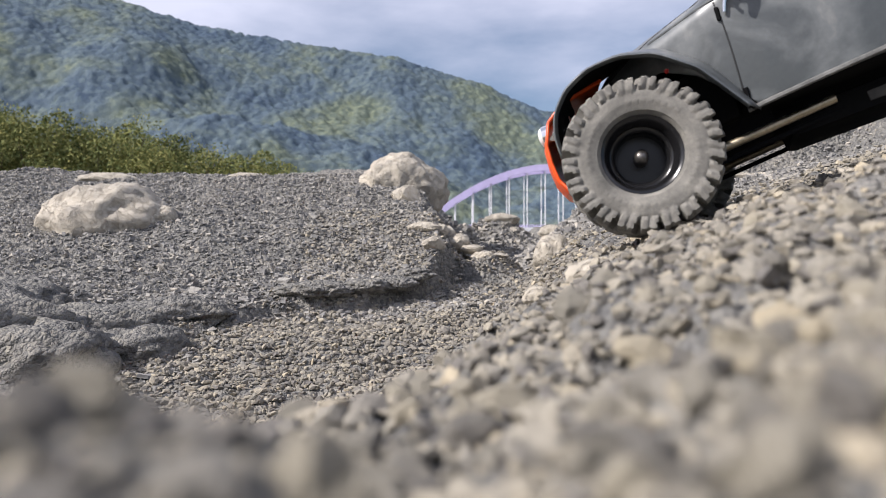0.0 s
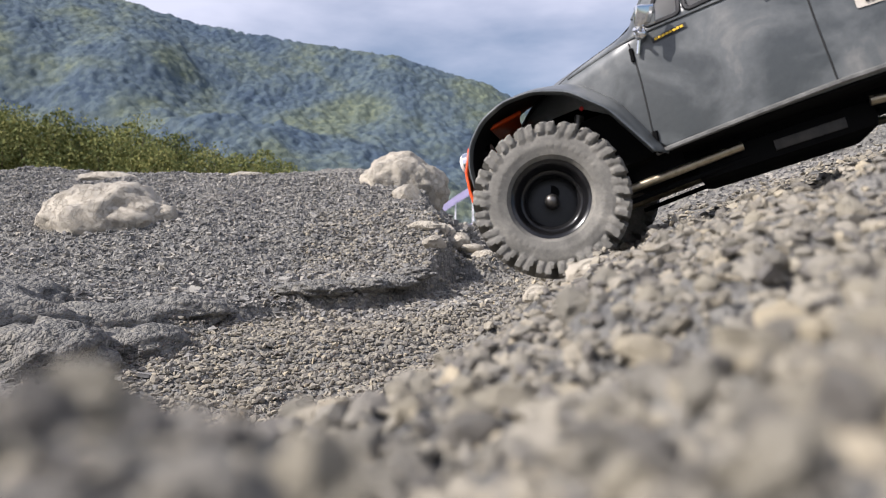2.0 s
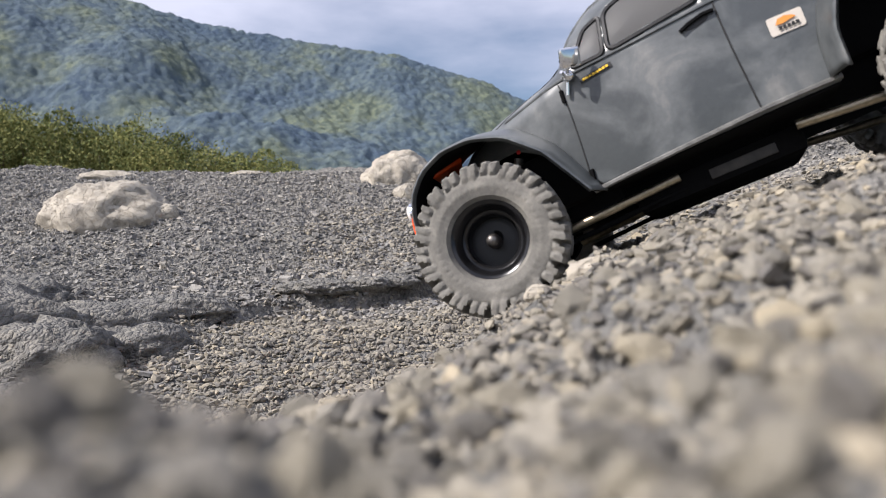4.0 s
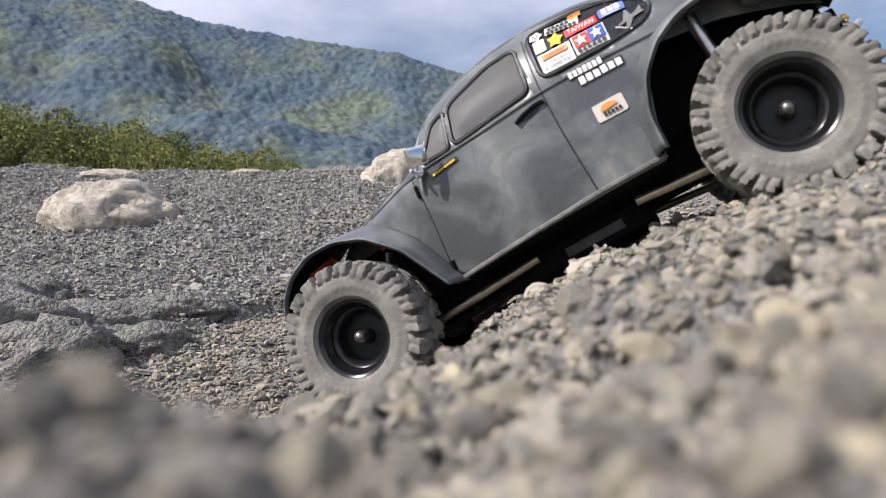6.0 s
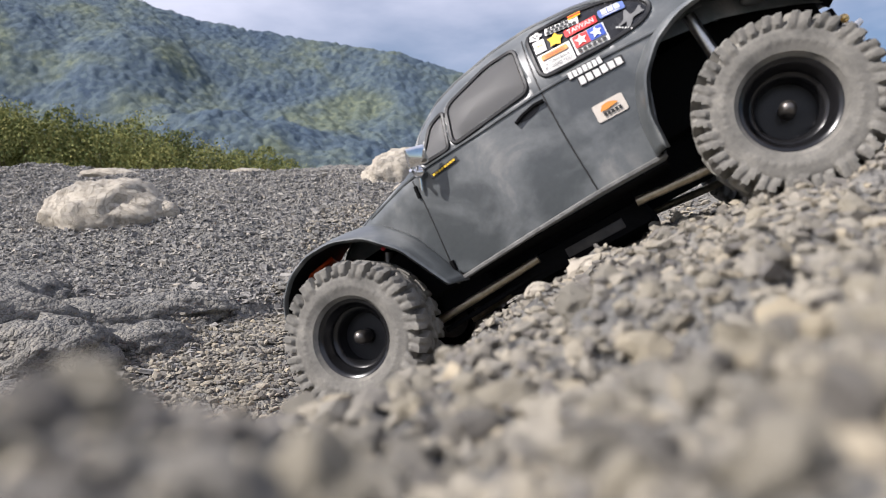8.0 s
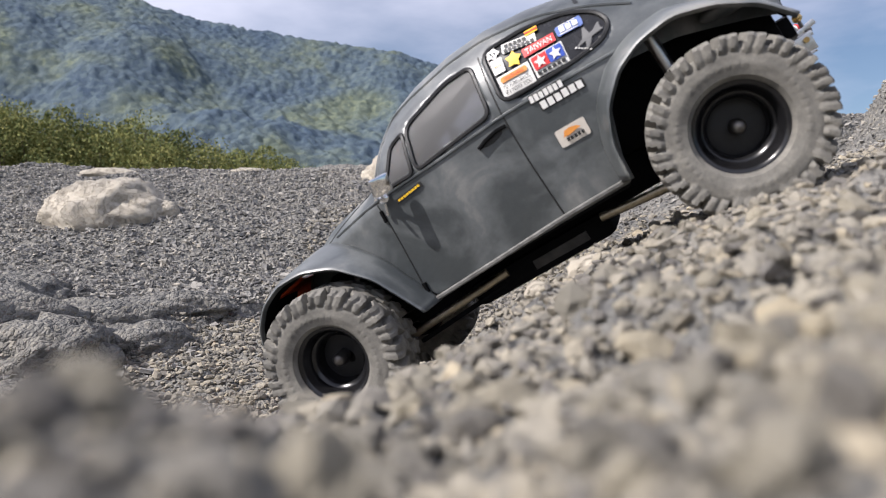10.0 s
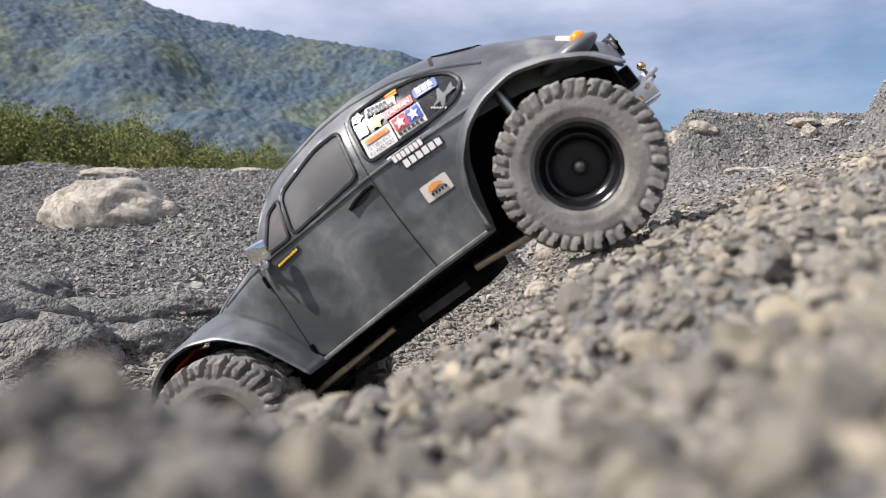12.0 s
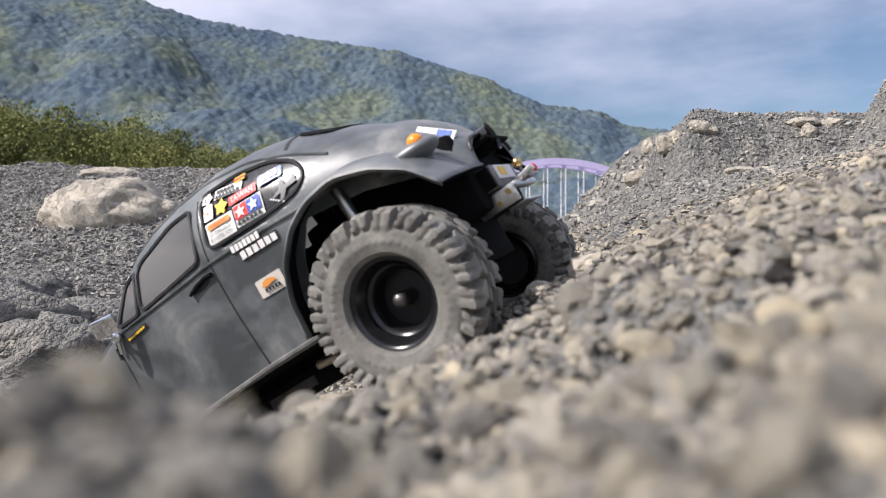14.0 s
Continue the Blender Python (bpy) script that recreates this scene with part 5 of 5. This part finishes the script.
def build_underside():
    """Dark tub, chassis rails, links, axles and dampers under the shell."""
    box("cabin_floor", (0.066, -0.070, 0.004), (0.216, 0.070, 0.012), BLACK, car, "", 0.002)
    box("chassis", (-0.030, -0.034, -0.006), (0.305, 0.034, 0.030), BLACK, car, "black chassis tub", 0.004)
    box("gearbox_skid", (0.090, -0.042, -0.020), (0.200, 0.042, -0.002), BLACK, car, "black slotted skid plate", 0.006)
    for s in (1, -1):
        box("scuff_plate", (0.108, s * 0.0425 - 0.0006, -0.0150), (0.150, s * 0.0425 + 0.0006, -0.0085), SCUFFED, car, "scuffed brown-grey plate", 0.0004)
    box("battery_tray", (0.205, -0.046, -0.008), (0.245, 0.046, 0.012), BLACK, car, "", 0.002)
    box("rear_tub", (-0.052, -0.044, 0.020), (0.062, 0.044, 0.072), BLACK, car, "", 0.006)
    box("front_tub", (0.222, -0.056, 0.004), (0.338, 0.056, 0.046), BLACK, car, "", 0.006)
    box("dashboard", (0.188, -0.050, 0.070), (0.202, 0.050, 0.084), ORANGE, car, "orange dashboard", 0.002)
    box("seat", (0.105, -0.046, 0.012), (0.140, 0.046, 0.078), BLACK, car, "black seats", 0.006)
    for s in (1, -1):
        tube("lower_link", (0.262, s * 0.052, -0.012), (0.168, s * 0.047, -0.006), 0.0030, LINK_METAL, car, "bronze-coloured metal suspension link")
        tube("lower_link", (0.250, s * 0.046, -0.019), (0.160, s * 0.040, -0.013), 0.0018, BLACK, car)
        tube("lower_link", (0.094, s * 0.052, -0.005), (0.020, s * 0.055, -0.012), 0.0030, LINK_METAL, car, "bronze-coloured metal suspension link")
        damper = tube("damper", (0.0140, s * 0.066, 0.0760), (0.0125, s * 0.064, 0.0380), 0.0038, ALU, car, "grey metal damper")
        tube("damper_rod", (0.0125, s * 0.064, 0.0380), (0.010, s * 0.060, 0.0), 0.0014, ALU, damper)
        damper = tube("damper", (0.262, s * 0.052, 0.050), (0.275, s * 0.054, 0.020), 0.0034, DARK_METAL, car, "grey metal damper")
        tube("damper_rod", (0.275, s * 0.054, 0.020), (0.284, s * 0.056, 0.0), 0.0014, ALU, damper)
        tube("axle_shaft", (0.0, s * 0.010, 0), (0.0, s * 0.080, 0), 0.0052, BLACK, car)
        tube("axle_shaft", (WHEELBASE, s * 0.010, 0), (WHEELBASE, s * 0.080, 0), 0.0052, BLACK, car)
        bm = bmesh.new()
        bmesh.ops.create_uvsphere(bm, u_segments=10, v_segments=6, radius=0.0016, matrix=Matrix.Translation((0.256, s * 0.0715, 0.0495)))
        part("marker_lamp", bm, RED, car, "tiny red marker lamp")
    for x in (0.0, WHEELBASE):
        ellipsoid("differential", (x, 0.006, 0), (0.016, 0.014, 0.015), BLACK, car)


build_trim()
build_tail()
build_nose()
build_underside()
build_stickers()


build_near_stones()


# ---- motion ----
CAR = [  # seconds, place of the rear axle, yaw, pitch, roll, lift of the near front and rear wheels on their springs
    (0, 0.4146, 0.4249, 0.1592, 155.0, 19.6, 0.0, -0.0025, -0.0085),
    (0.5, 0.3893, 0.4261, 0.1353, 155.4, 16.0, 0.0, -0.0069, -0.0085),
    (1, 0.3716, 0.4289, 0.1262, 155.8, 15.9, 0.0, -0.0068, -0.0085),
    (1.5, 0.3678, 0.4288, 0.1202, 155.9, 15.1, 0.0, -0.0085, -0.0085),
    (2, 0.3596, 0.4312, 0.1206, 156.0, 16.7, 0.0, -0.0069, -0.0085),
    (2.5, 0.3579, 0.4334, 0.1183, 156.1, 16.3, 0.0, -0.0070, -0.0085),
    (3, 0.3572, 0.4312, 0.1187, 156.2, 16.5, 0.0, -0.0069, -0.0085),
    (3.2, 0.3525, 0.4323, 0.1241, 156.2, 18.1, 0.0, -0.0046, -0.0085),
    (3.9, 0.3211, 0.4396, 0.1162, 157.1, 21.6, 0.8, -0.0027, -0.0085),
    (4.6, 0.2661, 0.4523, 0.0952, 158.5, 25.8, 2.1, -0.0008, -0.0085),
    (5.3, 0.2216, 0.4626, 0.0783, 159.8, 29.1, 3.1, 0.0011, -0.0085),
    (5.5, 0.2179, 0.4631, 0.0769, 159.6, 29.4, 2.7, 0.0011, -0.0074),
    (6, 0.2151, 0.4614, 0.0763, 159.6, 28.9, 1.5, 0.0003, -0.0056),
    (7, 0.2150, 0.4613, 0.0759, 159.7, 28.9, 1.6, 0.0003, -0.0057),
    (8, 0.2150, 0.4613, 0.0756, 159.7, 28.9, 1.7, 0.0003, -0.0056),
    (8.2, 0.2150, 0.4613, 0.0756, 159.7, 28.9, 1.7, 0.0009, -0.0047),
    (9.2, 0.1983, 0.4661, 0.0760, 159.2, 29.7, -4.1, 0.0037, -0.0003),
    (10.3, 0.1752, 0.4728, 0.0766, 158.4, 30.7, -12.2, 0.0029, 0.0046),
    (10.5, 0.1604, 0.4748, 0.0713, 158.8, 32.1, -11.8, 0.0034, 0.0041),
    (11, 0.1340, 0.4791, 0.0650, 160.1, 34.0, -10.5, 0.0045, 0.0035),
    (11.5, 0.1210, 0.4816, 0.0584, 161.3, 34.7, -9.0, 0.0045, 0.0053),
    (12, 0.1022, 0.4914, 0.0486, 162.8, 35.4, -7.6, 0.0045, 0.0074),
    (12.5, 0.0851, 0.4862, 0.0389, 161.7, 35.9, -6.2, 0.0045, 0.0067),
    (13, 0.0571, 0.4887, 0.0250, 159.9, 34.5, -10.7, 0.0045, 0.0054),
    (13.5, 0.0357, 0.4730, 0.0035, 158.4, 32.1, -10.4, 0.0045, 0.0048),
    (14, 0.0102, 0.4506, -0.0187, 154.5, 30.1, -8.1, 0.0045, 0.0003),
]


def motions():
    """The car creeps down the slope, pauses, and goes on; its wheels roll and swing with it."""
    walk(car, [(r[0], pose(r[1], r[2], r[3], r[6], r[5], r[4])) for r in CAR])
    gone, turn = 0.0, []
    for k, r in enumerate(CAR):
        if k:
            gone += math.dist(r[1:4], CAR[k - 1][1:4])
        turn.append(math.degrees(gone / RADIUS))
    for w, x, s in wheels:
        w.scale = (1.0,) * 3 if x > 0.1 else (0.965,) * 3
        face = 0 if s > 0 else 180
        rows = []
        for r, a in zip(CAR, turn):
            front = x > 0.1
            steer = float(np.interp(r[0], [0, 3.2, 5.3, 14], [13, 13, 2, 2])) if front else 0.0
            lift = s * (r[7] if front else r[8])
            if s < 0 and not front:
                lift -= 0.009 * blend(11.0, 13.5, r[0])
            rows.append((r[0], pose(x, s * TRACK if s > 0 else -TRACK - (0.0 if front else 0.014), lift, 0, 0, steer) @ pose(0, 0, 0, 0, a, 0) @ pose(0, 0, 0, 0, 0, face)))
        walk(w, rows)


motions()
